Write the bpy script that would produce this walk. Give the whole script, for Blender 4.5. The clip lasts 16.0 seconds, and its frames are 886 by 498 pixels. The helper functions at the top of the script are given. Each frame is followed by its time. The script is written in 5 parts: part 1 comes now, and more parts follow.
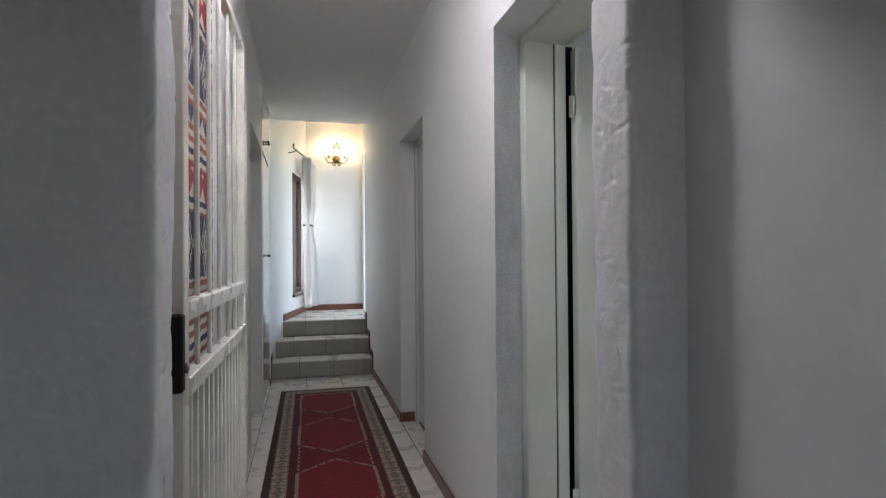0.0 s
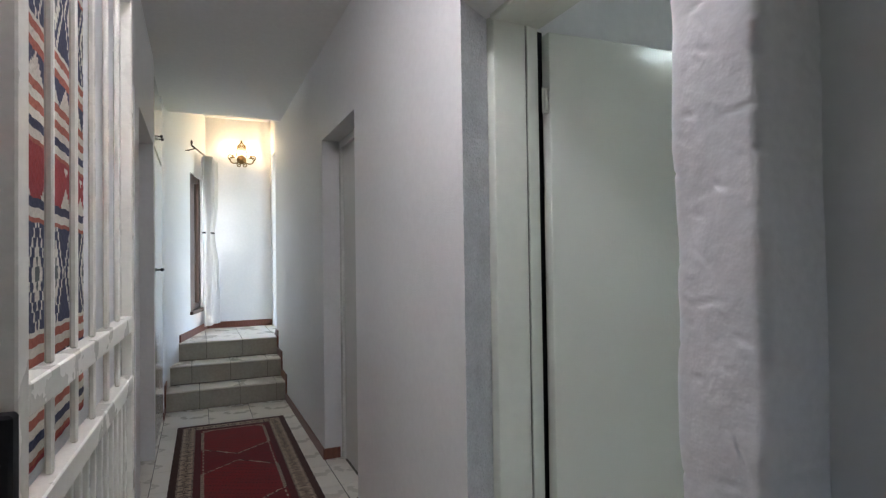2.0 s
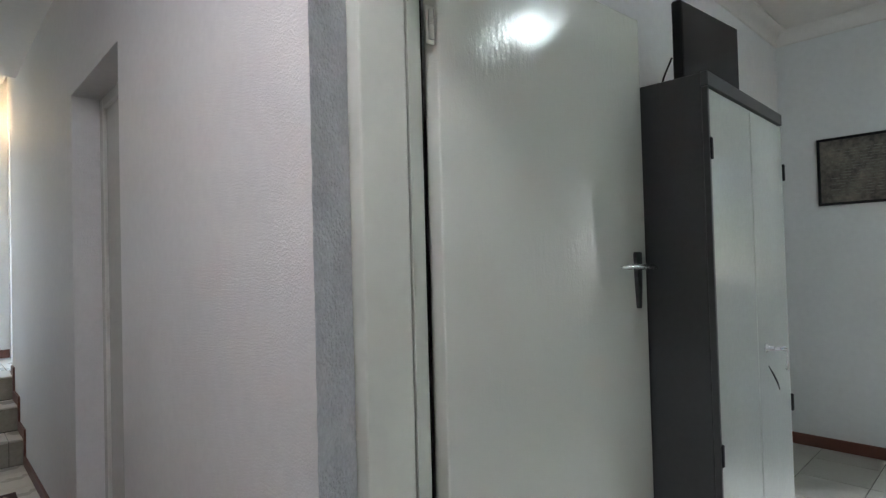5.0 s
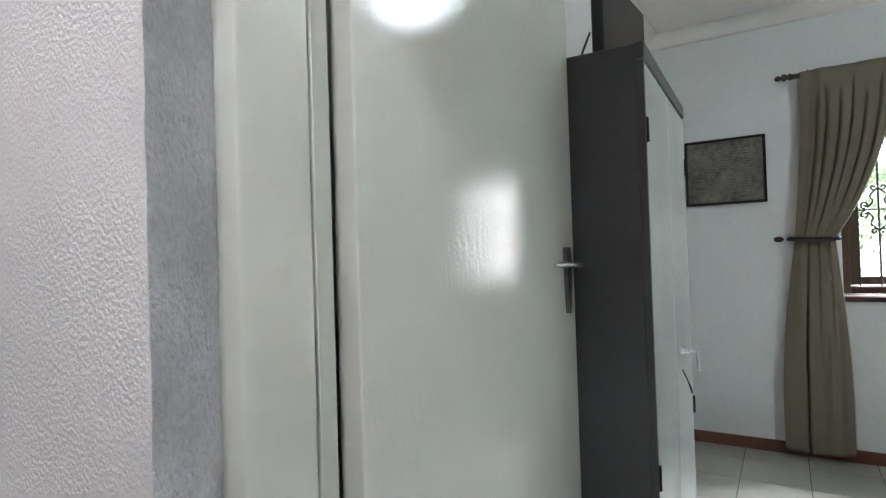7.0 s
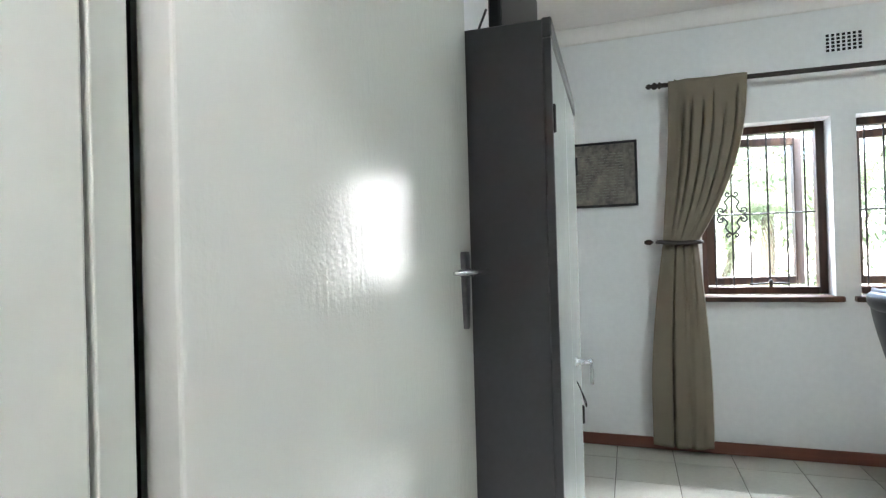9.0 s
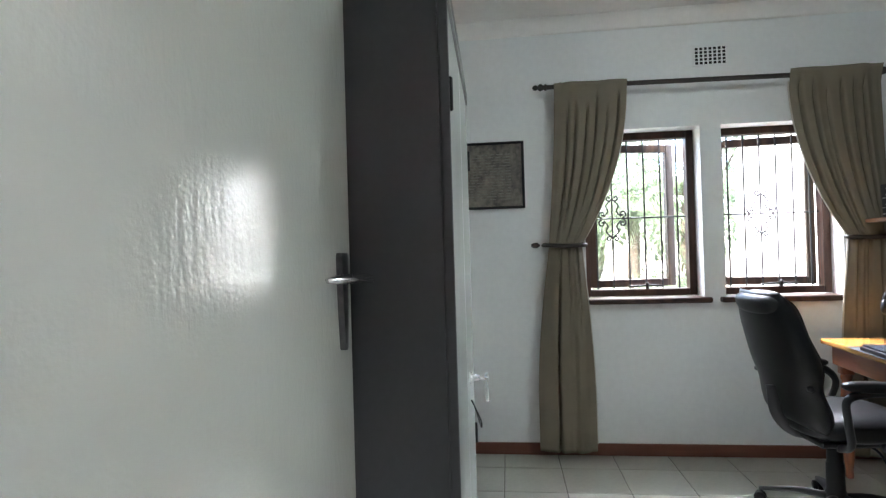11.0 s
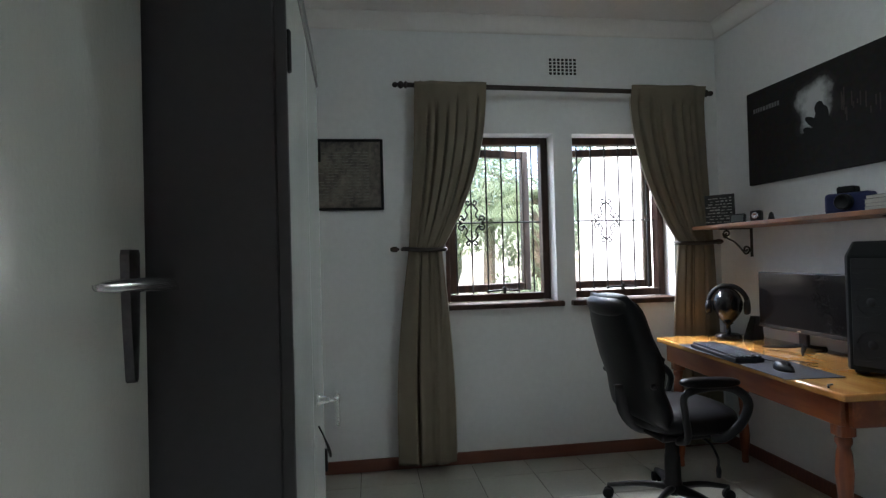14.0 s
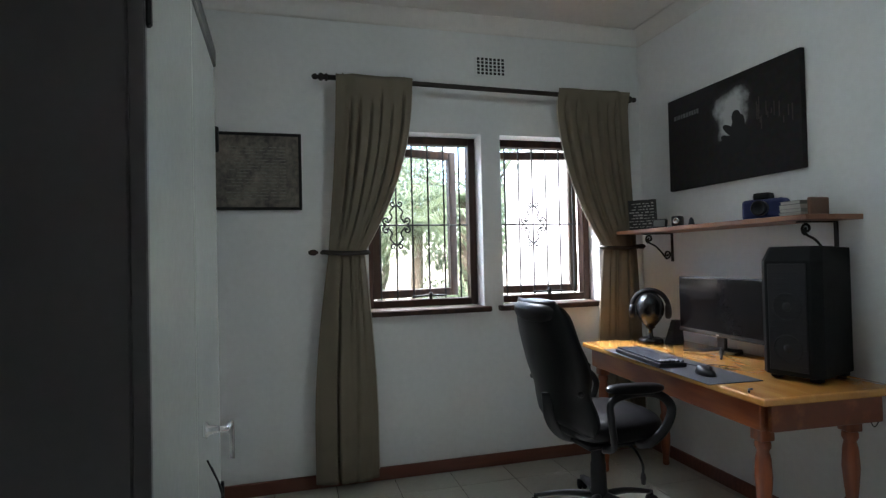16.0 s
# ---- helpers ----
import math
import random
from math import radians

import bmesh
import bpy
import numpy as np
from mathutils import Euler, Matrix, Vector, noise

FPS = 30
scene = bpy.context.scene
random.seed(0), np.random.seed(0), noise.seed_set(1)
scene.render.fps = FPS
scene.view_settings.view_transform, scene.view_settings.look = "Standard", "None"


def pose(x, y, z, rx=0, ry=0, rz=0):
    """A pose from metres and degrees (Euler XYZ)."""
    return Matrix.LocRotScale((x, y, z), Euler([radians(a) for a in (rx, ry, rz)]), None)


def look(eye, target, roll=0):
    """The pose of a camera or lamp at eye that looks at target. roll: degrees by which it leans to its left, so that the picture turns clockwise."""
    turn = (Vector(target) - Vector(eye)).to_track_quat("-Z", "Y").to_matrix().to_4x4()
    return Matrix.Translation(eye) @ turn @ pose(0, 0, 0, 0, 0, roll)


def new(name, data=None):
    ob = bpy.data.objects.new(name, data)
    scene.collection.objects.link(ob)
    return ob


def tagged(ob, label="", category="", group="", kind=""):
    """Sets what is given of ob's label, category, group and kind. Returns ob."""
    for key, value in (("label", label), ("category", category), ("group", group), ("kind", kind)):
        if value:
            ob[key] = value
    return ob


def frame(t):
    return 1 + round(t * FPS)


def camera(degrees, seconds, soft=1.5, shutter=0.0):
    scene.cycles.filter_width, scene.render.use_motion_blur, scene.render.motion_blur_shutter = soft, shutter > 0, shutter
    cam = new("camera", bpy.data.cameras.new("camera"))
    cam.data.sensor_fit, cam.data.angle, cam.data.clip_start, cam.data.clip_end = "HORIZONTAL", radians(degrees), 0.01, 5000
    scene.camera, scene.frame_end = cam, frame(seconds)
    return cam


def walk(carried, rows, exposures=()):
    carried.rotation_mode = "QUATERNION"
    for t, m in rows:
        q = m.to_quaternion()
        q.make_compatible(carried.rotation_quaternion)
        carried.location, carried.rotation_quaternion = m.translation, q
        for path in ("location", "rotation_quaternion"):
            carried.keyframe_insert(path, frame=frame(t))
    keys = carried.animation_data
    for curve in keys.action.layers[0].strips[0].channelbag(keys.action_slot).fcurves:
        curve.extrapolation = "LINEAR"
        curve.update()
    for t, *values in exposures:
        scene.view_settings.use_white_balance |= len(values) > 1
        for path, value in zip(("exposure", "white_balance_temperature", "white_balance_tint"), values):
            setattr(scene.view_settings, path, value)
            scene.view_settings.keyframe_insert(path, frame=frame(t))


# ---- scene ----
cam = camera(77.66, 16.0, soft=1.3)
# seconds, eye x, y, z, yaw, pitch, roll
PATH = [
    (0, 0.3778, 0.6038, 1.2376, -14.336, 0.588, 0.447),
    (0.5, 0.3527, 0.7605, 1.2507, -16.403, 0.770, 0.465),
    (1, 0.3523, 0.8466, 1.2851, -18.876, 0.831, 0.598),
    (1.5, 0.3386, 0.9362, 1.2845, -21.372, 0.954, 0.676),
    (2, 0.3336, 1.0477, 1.2896, -24.042, 1.051, 0.814),
    (2.5, 0.3734, 1.1411, 1.2856, -26.731, 1.078, 0.892),
    (3, 0.4145, 1.2815, 1.2782, -29.633, 1.078, 1.073),
    (3.5, 0.4420, 1.3961, 1.2790, -33.296, 1.127, 1.173),
    (6, 0.7068, 1.9205, 1.2994, -50.570, 1.040, 1.749),
    (6.5, 0.7556, 2.0047, 1.2932, -54.549, 1.011, 1.771),
    (7, 0.7970, 2.0715, 1.2834, -58.106, 0.879, 1.766),
    (7.5, 0.8507, 2.1178, 1.2788, -61.589, 0.692, 1.557),
    (8, 0.9162, 2.1548, 1.2796, -64.929, 0.678, 1.586),
    (8.5, 0.9749, 2.1959, 1.2878, -68.300, 0.446, 1.515),
    (9, 1.0311, 2.2192, 1.2993, -71.269, 0.417, 1.578),
    (11.5, 1.3110, 2.2885, 1.2889, -86.218, 0.567, 1.631),
    (12, 1.3337, 2.2949, 1.2829, -88.953, 0.639, 1.652),
    (12.5, 1.3579, 2.2959, 1.2800, -91.518, 0.708, 1.643),
    (13, 1.3848, 2.2940, 1.2836, -93.757, 0.701, 1.599),
    (13.5, 1.4373, 2.2825, 1.2796, -95.926, 0.793, 1.531),
    (14, 1.4747, 2.2651, 1.2798, -97.838, 0.801, 1.519),
    (14.5, 1.5141, 2.2520, 1.2831, -99.655, 0.834, 1.452),
    (15, 1.5466, 2.2401, 1.2893, -101.432, 0.824, 1.414),
    (15.5, 1.5797, 2.2265, 1.2859, -103.256, 0.883, 1.384),
    (16, 1.6216, 2.2112, 1.2817, -105.228, 0.978, 1.334),
]
# end of path
walk(cam, [(t, pose(x, y, z, 90 + pitch, roll, yaw)) for t, x, y, z, yaw, pitch, roll in PATH],
     exposures=[(t, s + 0.1, 6150, 17) for t, s in ((0, 3.05), (3.5, 3.15), (6, 3.32), (7, 3.65), (8, 4.0), (9, 4.15), (11.5, 3.5), (12.5, 3.15), (13.5, 2.75), (14, 2.47), (14.5, 2.22), (15, 2.0), (15.5, 2.28), (16, 2.68))])

# ---- light ----
world = bpy.data.worlds.new("World")
scene.world = world
world.use_nodes = True
wn = world.node_tree.nodes
sky = wn.new("ShaderNodeTexSky")
sky.sky_type, sky.sun_disc = "NISHITA", False
sky.sun_elevation, sky.sun_rotation = radians(48), radians(300)
wn["Background"].inputs["Strength"].default_value = 0.14
world.node_tree.links.new(sky.outputs["Color"], wn["Background"].inputs["Color"])


def lamp(name, kind, m, energy, colour, **settings):
    data = bpy.data.lights.new(name, kind)
    data.energy, data.color = energy, colour
    if kind == "SUN":
        data.angle = radians(settings["angle"])
    if kind == "AREA":
        data.shape, data.size, data.size_y = settings.get("shape", "RECTANGLE"), settings["w"], settings["h"]
    if kind == "POINT":
        data.shadow_soft_size = settings["r"]
    ob = new(name, data)
    ob.matrix_world = m
    return ob


SUN_FROM = Vector((-0.58, 0.33, 0.74))
lamp("sun", "SUN", look(SUN_FROM * 40, (0, 0, 0)), 5.0, (1.0, 0.95, 0.88), angle=0.5)
# area lamps standing in for skylight: one in the landing window, the rest added fill
# hall opening is unseen; it and this lamp are added to lighten the hall
lamp("hall_daylight", "AREA", look((0.45, -2.62, 1.55), (0.0, 1.5, 1.35)), 0.26, (1.0, 0.97, 0.91), w=0.4, h=0.6)
lamp("landing_daylight", "AREA", pose(0.09, 6.60, 0, 0, 0, 77.15) @ pose(1.17, 0.055, 1.48, -90, 0, 0), 0.55, (0.95, 0.97, 1.0), w=0.22, h=1.25)
# added fill behind an invented opening in the right landing wall
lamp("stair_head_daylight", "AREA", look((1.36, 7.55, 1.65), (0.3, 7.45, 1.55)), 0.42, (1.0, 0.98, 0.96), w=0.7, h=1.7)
# added sky fill outdoors, out of view above the two office windows' heads
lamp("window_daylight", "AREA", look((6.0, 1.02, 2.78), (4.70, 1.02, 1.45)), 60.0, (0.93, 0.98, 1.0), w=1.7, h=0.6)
OFFICE_LAMP, HALL_LAMP = (3.20, 1.25, 2.70), (0.46, 2.14, 2.61)


# ---- materials ----
def principled(name):
    m = bpy.data.materials.new(name)
    m.use_nodes = True
    return m, m.node_tree.nodes, m.node_tree.links, m.node_tree.nodes["Principled BSDF"]


def mat(name, colour, rough=0.5, metal=0.0, vary=0.12, scale=6.0, fine=90.0, bump=0.0, bump_scale=None, stain=None, coat=0.0, per_piece=0.0, depth=0.002):
    """Two scales of colour variation, roughness variation and a fine relief."""
    m, n, l, bsdf = principled(name)
    co = n.new("ShaderNodeTexCoord")
    big, small = n.new("ShaderNodeTexNoise"), n.new("ShaderNodeTexNoise")
    big.inputs["Scale"].default_value, small.inputs["Scale"].default_value = scale, fine
    big.inputs["Detail"].default_value, small.inputs["Detail"].default_value = 5, 3
    for t in (big, small):
        l.new(co.outputs["Object"], t.inputs["Vector"])
    add = n.new("ShaderNodeMath")
    add.operation = "ADD"
    l.new(big.outputs["Fac"], add.inputs[0])
    l.new(small.outputs["Fac"], add.inputs[1])
    ramp = n.new("ShaderNodeMapRange")
    ramp.inputs["From Min"].default_value, ramp.inputs["From Max"].default_value = 0.65, 1.35
    l.new(add.outputs[0], ramp.inputs["Value"])
    mix = n.new("ShaderNodeMix")
    mix.data_type = "RGBA"
    dark = stain or tuple(c * (1 - vary) for c in colour)
    mix.inputs["A"].default_value = (*dark, 1)
    mix.inputs["B"].default_value = (*[min(1, c * (1 + vary * 0.5)) for c in colour], 1)
    l.new(ramp.outputs[0], mix.inputs["Factor"])
    out = mix.outputs["Result"]
    if per_piece:
        info, hsv, mr = n.new("ShaderNodeObjectInfo"), n.new("ShaderNodeHueSaturation"), n.new("ShaderNodeMapRange")
        mr.inputs["To Min"].default_value, mr.inputs["To Max"].default_value = 1 - per_piece, 1 + per_piece
        l.new(info.outputs["Random"], mr.inputs["Value"])
        l.new(mr.outputs[0], hsv.inputs["Value"])
        l.new(out, hsv.inputs["Color"])
        out = hsv.outputs["Color"]
    l.new(out, bsdf.inputs["Base Color"])
    rr = n.new("ShaderNodeMapRange")
    rr.inputs["To Min"].default_value, rr.inputs["To Max"].default_value = max(0.02, rough * 0.85), min(1, rough * 1.15)
    l.new(big.outputs["Fac"], rr.inputs["Value"])
    l.new(rr.outputs[0], bsdf.inputs["Roughness"])
    bsdf.inputs["Metallic"].default_value = metal
    bsdf.inputs["Coat Weight"].default_value = coat
    if bump:
        bt, b = n.new("ShaderNodeTexNoise"), n.new("ShaderNodeBump")
        bt.inputs["Scale"].default_value, bt.inputs["Detail"].default_value = bump_scale or fine, 4
        l.new(co.outputs["Object"], bt.inputs["Vector"])
        b.inputs["Strength"].default_value, b.inputs["Distance"].default_value = bump, depth
        l.new(bt.outputs["Fac"], b.inputs["Height"])
        l.new(b.outputs["Normal"], bsdf.inputs["Normal"])
    return m


def wood(name, light, dark, axis=0, rough=0.4, coat=0.0, scale=9.0):
    m, n, l, bsdf = principled(name)
    co, mp, wv, ns, mix = (n.new("ShaderNode" + k) for k in ("TexCoord", "Mapping", "TexWave", "TexNoise", "Mix"))
    mix.data_type = "RGBA"
    sc = [scale, scale, scale]
    sc[axis] = scale * 0.08
    mp.inputs["Scale"].default_value = sc
    l.new(co.outputs["Object"], mp.inputs["Vector"])
    wv.inputs["Scale"].default_value, wv.inputs["Distortion"].default_value, wv.inputs["Detail"].default_value = 1.2, 7.0, 4
    ns.inputs["Scale"].default_value, ns.inputs["Detail"].default_value = 9.0, 6
    for t in (wv, ns):
        l.new(mp.outputs[0], t.inputs["Vector"])
    av = n.new("ShaderNodeMath")
    av.operation = "MULTIPLY"
    l.new(wv.outputs["Fac"], av.inputs[0])
    l.new(ns.outputs["Fac"], av.inputs[1])
    mr = n.new("ShaderNodeMapRange")
    mr.inputs["From Min"].default_value, mr.inputs["From Max"].default_value = 0.05, 0.55
    l.new(av.outputs[0], mr.inputs["Value"])
    mix.inputs["A"].default_value, mix.inputs["B"].default_value = (*dark, 1), (*light, 1)
    l.new(mr.outputs[0], mix.inputs["Factor"])
    l.new(mix.outputs["Result"], bsdf.inputs["Base Color"])
    b = n.new("ShaderNodeBump")
    b.inputs["Strength"].default_value, b.inputs["Distance"].default_value = 0.25, 0.001
    l.new(ns.outputs["Fac"], b.inputs["Height"])
    l.new(b.outputs["Normal"], bsdf.inputs["Normal"])
    bsdf.inputs["Roughness"].default_value, bsdf.inputs["Coat Weight"].default_value = rough, coat
    return m


def glow(name, colour, strength):
    m, n, l, bsdf = principled(name)
    bsdf.inputs["Base Color"].default_value = (*colour, 1)
    bsdf.inputs["Emission Color"].default_value = (*colour, 1)
    bsdf.inputs["Emission Strength"].default_value = strength
    return m


def glass(name):
    m, n, l, bsdf = principled(name)
    bsdf.inputs["Base Color"].default_value = (0.97, 0.99, 0.98, 1)
    bsdf.inputs["Roughness"].default_value, bsdf.inputs["Transmission Weight"].default_value = 0.01, 1.0
    bsdf.inputs["IOR"].default_value = 1.45
    return m


WALL = mat("wall_paint", (0.80, 0.80, 0.79), 0.6, vary=0.05, scale=1.6, fine=40, bump=0.6, bump_scale=175, depth=0.004)
OFFICE = mat("office_paint", (0.76, 0.77, 0.765), 0.6, vary=0.05, scale=1.3, fine=30, bump=0.12, bump_scale=90)
ROUGH = mat("rough_plaster", (0.80, 0.80, 0.81), 0.65, vary=0.08, scale=5, fine=60, bump=0.6, bump_scale=13, depth=0.012)
# reveal plaster is greyer than WALL to hold the shade on that side
REVEAL = mat("rough_reveal_shaded", (0.68, 0.69, 0.71), 0.75, vary=0.22, scale=12, fine=110, bump=1.0, bump_scale=120, depth=0.012)
CEIL = mat("ceiling_paint", (0.78, 0.76, 0.73), 0.7, vary=0.05, scale=1.0, fine=30, bump=0.08)
GLOSS = mat("gloss_enamel", (0.70, 0.72, 0.64), 0.11, vary=0.04, scale=2.5, fine=30, bump=0.06, bump_scale=22, coat=0.3)


def enamel(name, colour, rough):
    """Brushed gloss paint: orange peel, upright brush drags in uneven patches, slight yellowing."""
    m, n, l, bsdf = principled(name)
    co, mp = n.new("ShaderNodeTexCoord"), n.new("ShaderNodeMapping")
    drag, peel, patch, tint = (n.new("ShaderNodeTexNoise") for _ in range(4))
    mp.inputs["Scale"].default_value = (1.0, 1.0, 0.3)
    l.new(co.outputs["Object"], mp.inputs["Vector"])
    l.new(mp.outputs[0], drag.inputs["Vector"])
    for t, sc, det in ((drag, 75, 2), (peel, 150, 2), (patch, 7, 3), (tint, 2.2, 5)):
        t.inputs["Scale"].default_value, t.inputs["Detail"].default_value = sc, det
        if t is not drag:
            l.new(co.outputs["Object"], t.inputs["Vector"])
    mr = n.new("ShaderNodeMapRange")
    mr.inputs["From Min"].default_value, mr.inputs["From Max"].default_value = 0.35, 0.7
    mr.inputs["To Min"].default_value = 0.1
    l.new(patch.outputs["Fac"], mr.inputs["Value"])
    b1, b2 = n.new("ShaderNodeBump"), n.new("ShaderNodeBump")
    b1.inputs["Distance"].default_value, b2.inputs["Distance"].default_value = 0.0012, 0.0006
    b2.inputs["Strength"].default_value = 0.7
    l.new(mr.outputs[0], b1.inputs["Strength"])
    l.new(drag.outputs["Fac"], b1.inputs["Height"])
    l.new(peel.outputs["Fac"], b2.inputs["Height"])
    l.new(b1.outputs["Normal"], b2.inputs["Normal"])
    l.new(b2.outputs["Normal"], bsdf.inputs["Normal"])
    mix = n.new("ShaderNodeMix")
    mix.data_type = "RGBA"
    mix.inputs["A"].default_value, mix.inputs["B"].default_value = (*[c * 0.96 for c in colour], 1), (*[min(1, c * 1.03) for c in colour], 1)
    l.new(tint.outputs["Fac"], mix.inputs["Factor"])
    l.new(mix.outputs["Result"], bsdf.inputs["Base Color"])
    bsdf.inputs["Roughness"].default_value = rough
    return m


LEAF = enamel("door_enamel", (0.70, 0.72, 0.65), 0.075)
FRAMEW = mat("frame_enamel", (0.74, 0.75, 0.70), 0.25, vary=0.05, scale=4, fine=50, bump=0.06)
GATEW = mat("gate_enamel", (0.80, 0.78, 0.70), 0.28, vary=0.08, scale=7, fine=70, bump=0.05)
TILE = mat("floor_tile", (0.75, 0.71, 0.63), 0.28, vary=0.07, scale=5, fine=45, bump=0.05, per_piece=0.05)
OTILE = mat("office_tile", (0.46, 0.45, 0.39), 0.30, vary=0.10, scale=4, fine=40, bump=0.05, per_piece=0.06)
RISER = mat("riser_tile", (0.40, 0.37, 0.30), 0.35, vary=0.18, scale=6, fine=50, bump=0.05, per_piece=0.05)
GROUT = mat("grout", (0.13, 0.12, 0.10), 0.9, vary=0.3, scale=12, fine=90)
SKIRT = wood("skirting_wood", (0.19, 0.066, 0.040), (0.15, 0.052, 0.033), 1, 0.4)
STEEL = mat("grey_steel_paint", (0.054, 0.057, 0.059), 0.38, vary=0.10, scale=4, fine=60, bump=0.04)
STEELD = mat("pale_steel_paint", (0.55, 0.58, 0.54), 0.22, vary=0.07, scale=3, fine=50, bump=0.03)
CHROME = mat("chrome", (0.80, 0.80, 0.81), 0.25, 1.0, vary=0.12, scale=20)
HANDLE = mat("worn_handle", (0.17, 0.17, 0.175), 0.3, 1.0, vary=0.3, scale=40)
BLACK = mat("black_plastic", (0.018, 0.018, 0.02), 0.35, vary=0.2, scale=12, bump=0.03)
MATTE = mat("matte_black", (0.012, 0.012, 0.013), 0.6, vary=0.2, scale=20, bump=0.05)
SCREEN = mat("screen", (0.012, 0.011, 0.012), 0.16, vary=0.1, scale=3)
LEATHER = mat("black_leather", (0.006, 0.006, 0.007), 0.36, vary=0.25, scale=10, fine=160, bump=0.22, bump_scale=140)
IRON = mat("wrought_iron", (0.02, 0.018, 0.016), 0.5, 0.4, vary=0.3, scale=30, bump=0.1)
BARS = mat("bar_paint", (0.03, 0.03, 0.03), 0.5, vary=0.3, scale=30)
DARKW = wood("dark_window_wood", (0.070, 0.034, 0.022), (0.034, 0.018, 0.013), 2, 0.42)
SASHW = wood("sash_wood", (0.075, 0.042, 0.024), (0.035, 0.020, 0.013), 2, 0.4)
PINE = wood("varnished_pine", (0.74, 0.38, 0.095), (0.60, 0.27, 0.06), 0, 0.17, 0.6, 7)
PINED = wood("stained_pine", (0.31, 0.080, 0.026), (0.20, 0.046, 0.016), 2, 0.3, 0.4, 8)
# apron pine: red-brown, with the shade under the top put into it
PINE_SHADED = wood("apron_pine_shaded", (0.30, 0.090, 0.028), (0.20, 0.052, 0.018), 0, 0.3, 0.4, 8)
SHELFW = wood("shelf_wood", (0.36, 0.16, 0.075), (0.22, 0.09, 0.045), 0, 0.45)
FABRIC = mat("khaki_curtain", (0.180, 0.152, 0.108), 0.9, vary=0.12, scale=7, fine=220, bump=0.2, bump_scale=400)
WHITEF = mat("white_curtain", (0.80, 0.79, 0.77), 0.9, vary=0.06, scale=6, fine=200, bump=0.2, bump_scale=300)
wtn, wtl = WHITEF.node_tree.nodes, WHITEF.node_tree.links
wtr, wmx = wtn.new("ShaderNodeBsdfTranslucent"), wtn.new("ShaderNodeMixShader")
wtr.inputs["Color"].default_value = (0.78, 0.77, 0.75, 1)
wmx.inputs[0].default_value = 0.45
wtl.new(wtn["Principled BSDF"].outputs[0], wmx.inputs[1])
wtl.new(wtr.outputs[0], wmx.inputs[2])
wtl.new(wmx.outputs[0], wtn["Material Output"].inputs["Surface"])
DARKT = mat("dark_tieback", (0.03, 0.022, 0.018), 0.7, vary=0.3, scale=40)
GLASS = glass("pane_glass")
BRASS = mat("aged_brass", (0.16, 0.11, 0.045), 0.35, 0.9, vary=0.3, scale=30)
for dull in (BLACK, MATTE, DARKW, SCREEN):
    dull.node_tree.nodes["Principled BSDF"].inputs["Specular IOR Level"].default_value = 0.25
LEATHER.node_tree.nodes["Principled BSDF"].inputs["Specular IOR Level"].default_value = 0.2
RUBBER = mat("rubber", (0.02, 0.02, 0.02), 0.8)


# ---- mesh helpers ----
def box(bm, x0, x1, y0, y1, z0, z1, bevel=0.0, seg=1):
    c = Vector(((x0 + x1) / 2, (y0 + y1) / 2, (z0 + z1) / 2))
    r = bmesh.ops.create_cube(bm, size=1.0, matrix=Matrix.LocRotScale(c, None, (abs(x1 - x0), abs(y1 - y0), abs(z1 - z0))))
    if bevel:
        edges = list({e for v in r["verts"] for e in v.link_edges})
        bmesh.ops.bevel(bm, geom=edges, offset=bevel, segments=seg, affect="EDGES", profile=0.5)
    return bm


def boxes(*rows, bevel=0.0):
    bm = bmesh.new()
    for r in rows:
        box(bm, *r, bevel=bevel)
    return bm


def prism(bm, plan, z0, z1, bevel=0.0):
    """Upright solid over a plan of (x, y) corners."""
    lo, hi = [bm.verts.new((x, y, z0)) for x, y in plan], [bm.verts.new((x, y, z1)) for x, y in plan]
    n = len(plan)
    faces = [bm.faces.new(lo[::-1]), bm.faces.new(hi)] + [bm.faces.new((lo[k], lo[(k + 1) % n], hi[(k + 1) % n], hi[k])) for k in range(n)]
    if bevel:
        bmesh.ops.bevel(bm, geom=list({e for f in faces for e in f.edges}), offset=bevel, segments=2, affect="EDGES", profile=0.5)
    return bm


def lathe(bm, profile, centre=(0, 0, 0), turn=None, n=20):
    """Turned shape: profile of (radius, height) along z, laid by turn (a rotation matrix) at centre."""
    m = Matrix.Translation(centre) @ (turn or Matrix()).to_4x4()
    rings = []
    for r, h in profile:
        rings.append([bm.verts.new(m @ Vector((r * math.cos(2 * math.pi * k / n), r * math.sin(2 * math.pi * k / n), h))) for k in range(n)])
    for a, b in zip(rings, rings[1:]):
        for k in range(n):
            bm.faces.new((a[k], a[(k + 1) % n], b[(k + 1) % n], b[k]))
    bm.faces.new(rings[0][::-1])
    bm.faces.new(rings[-1])
    return bm


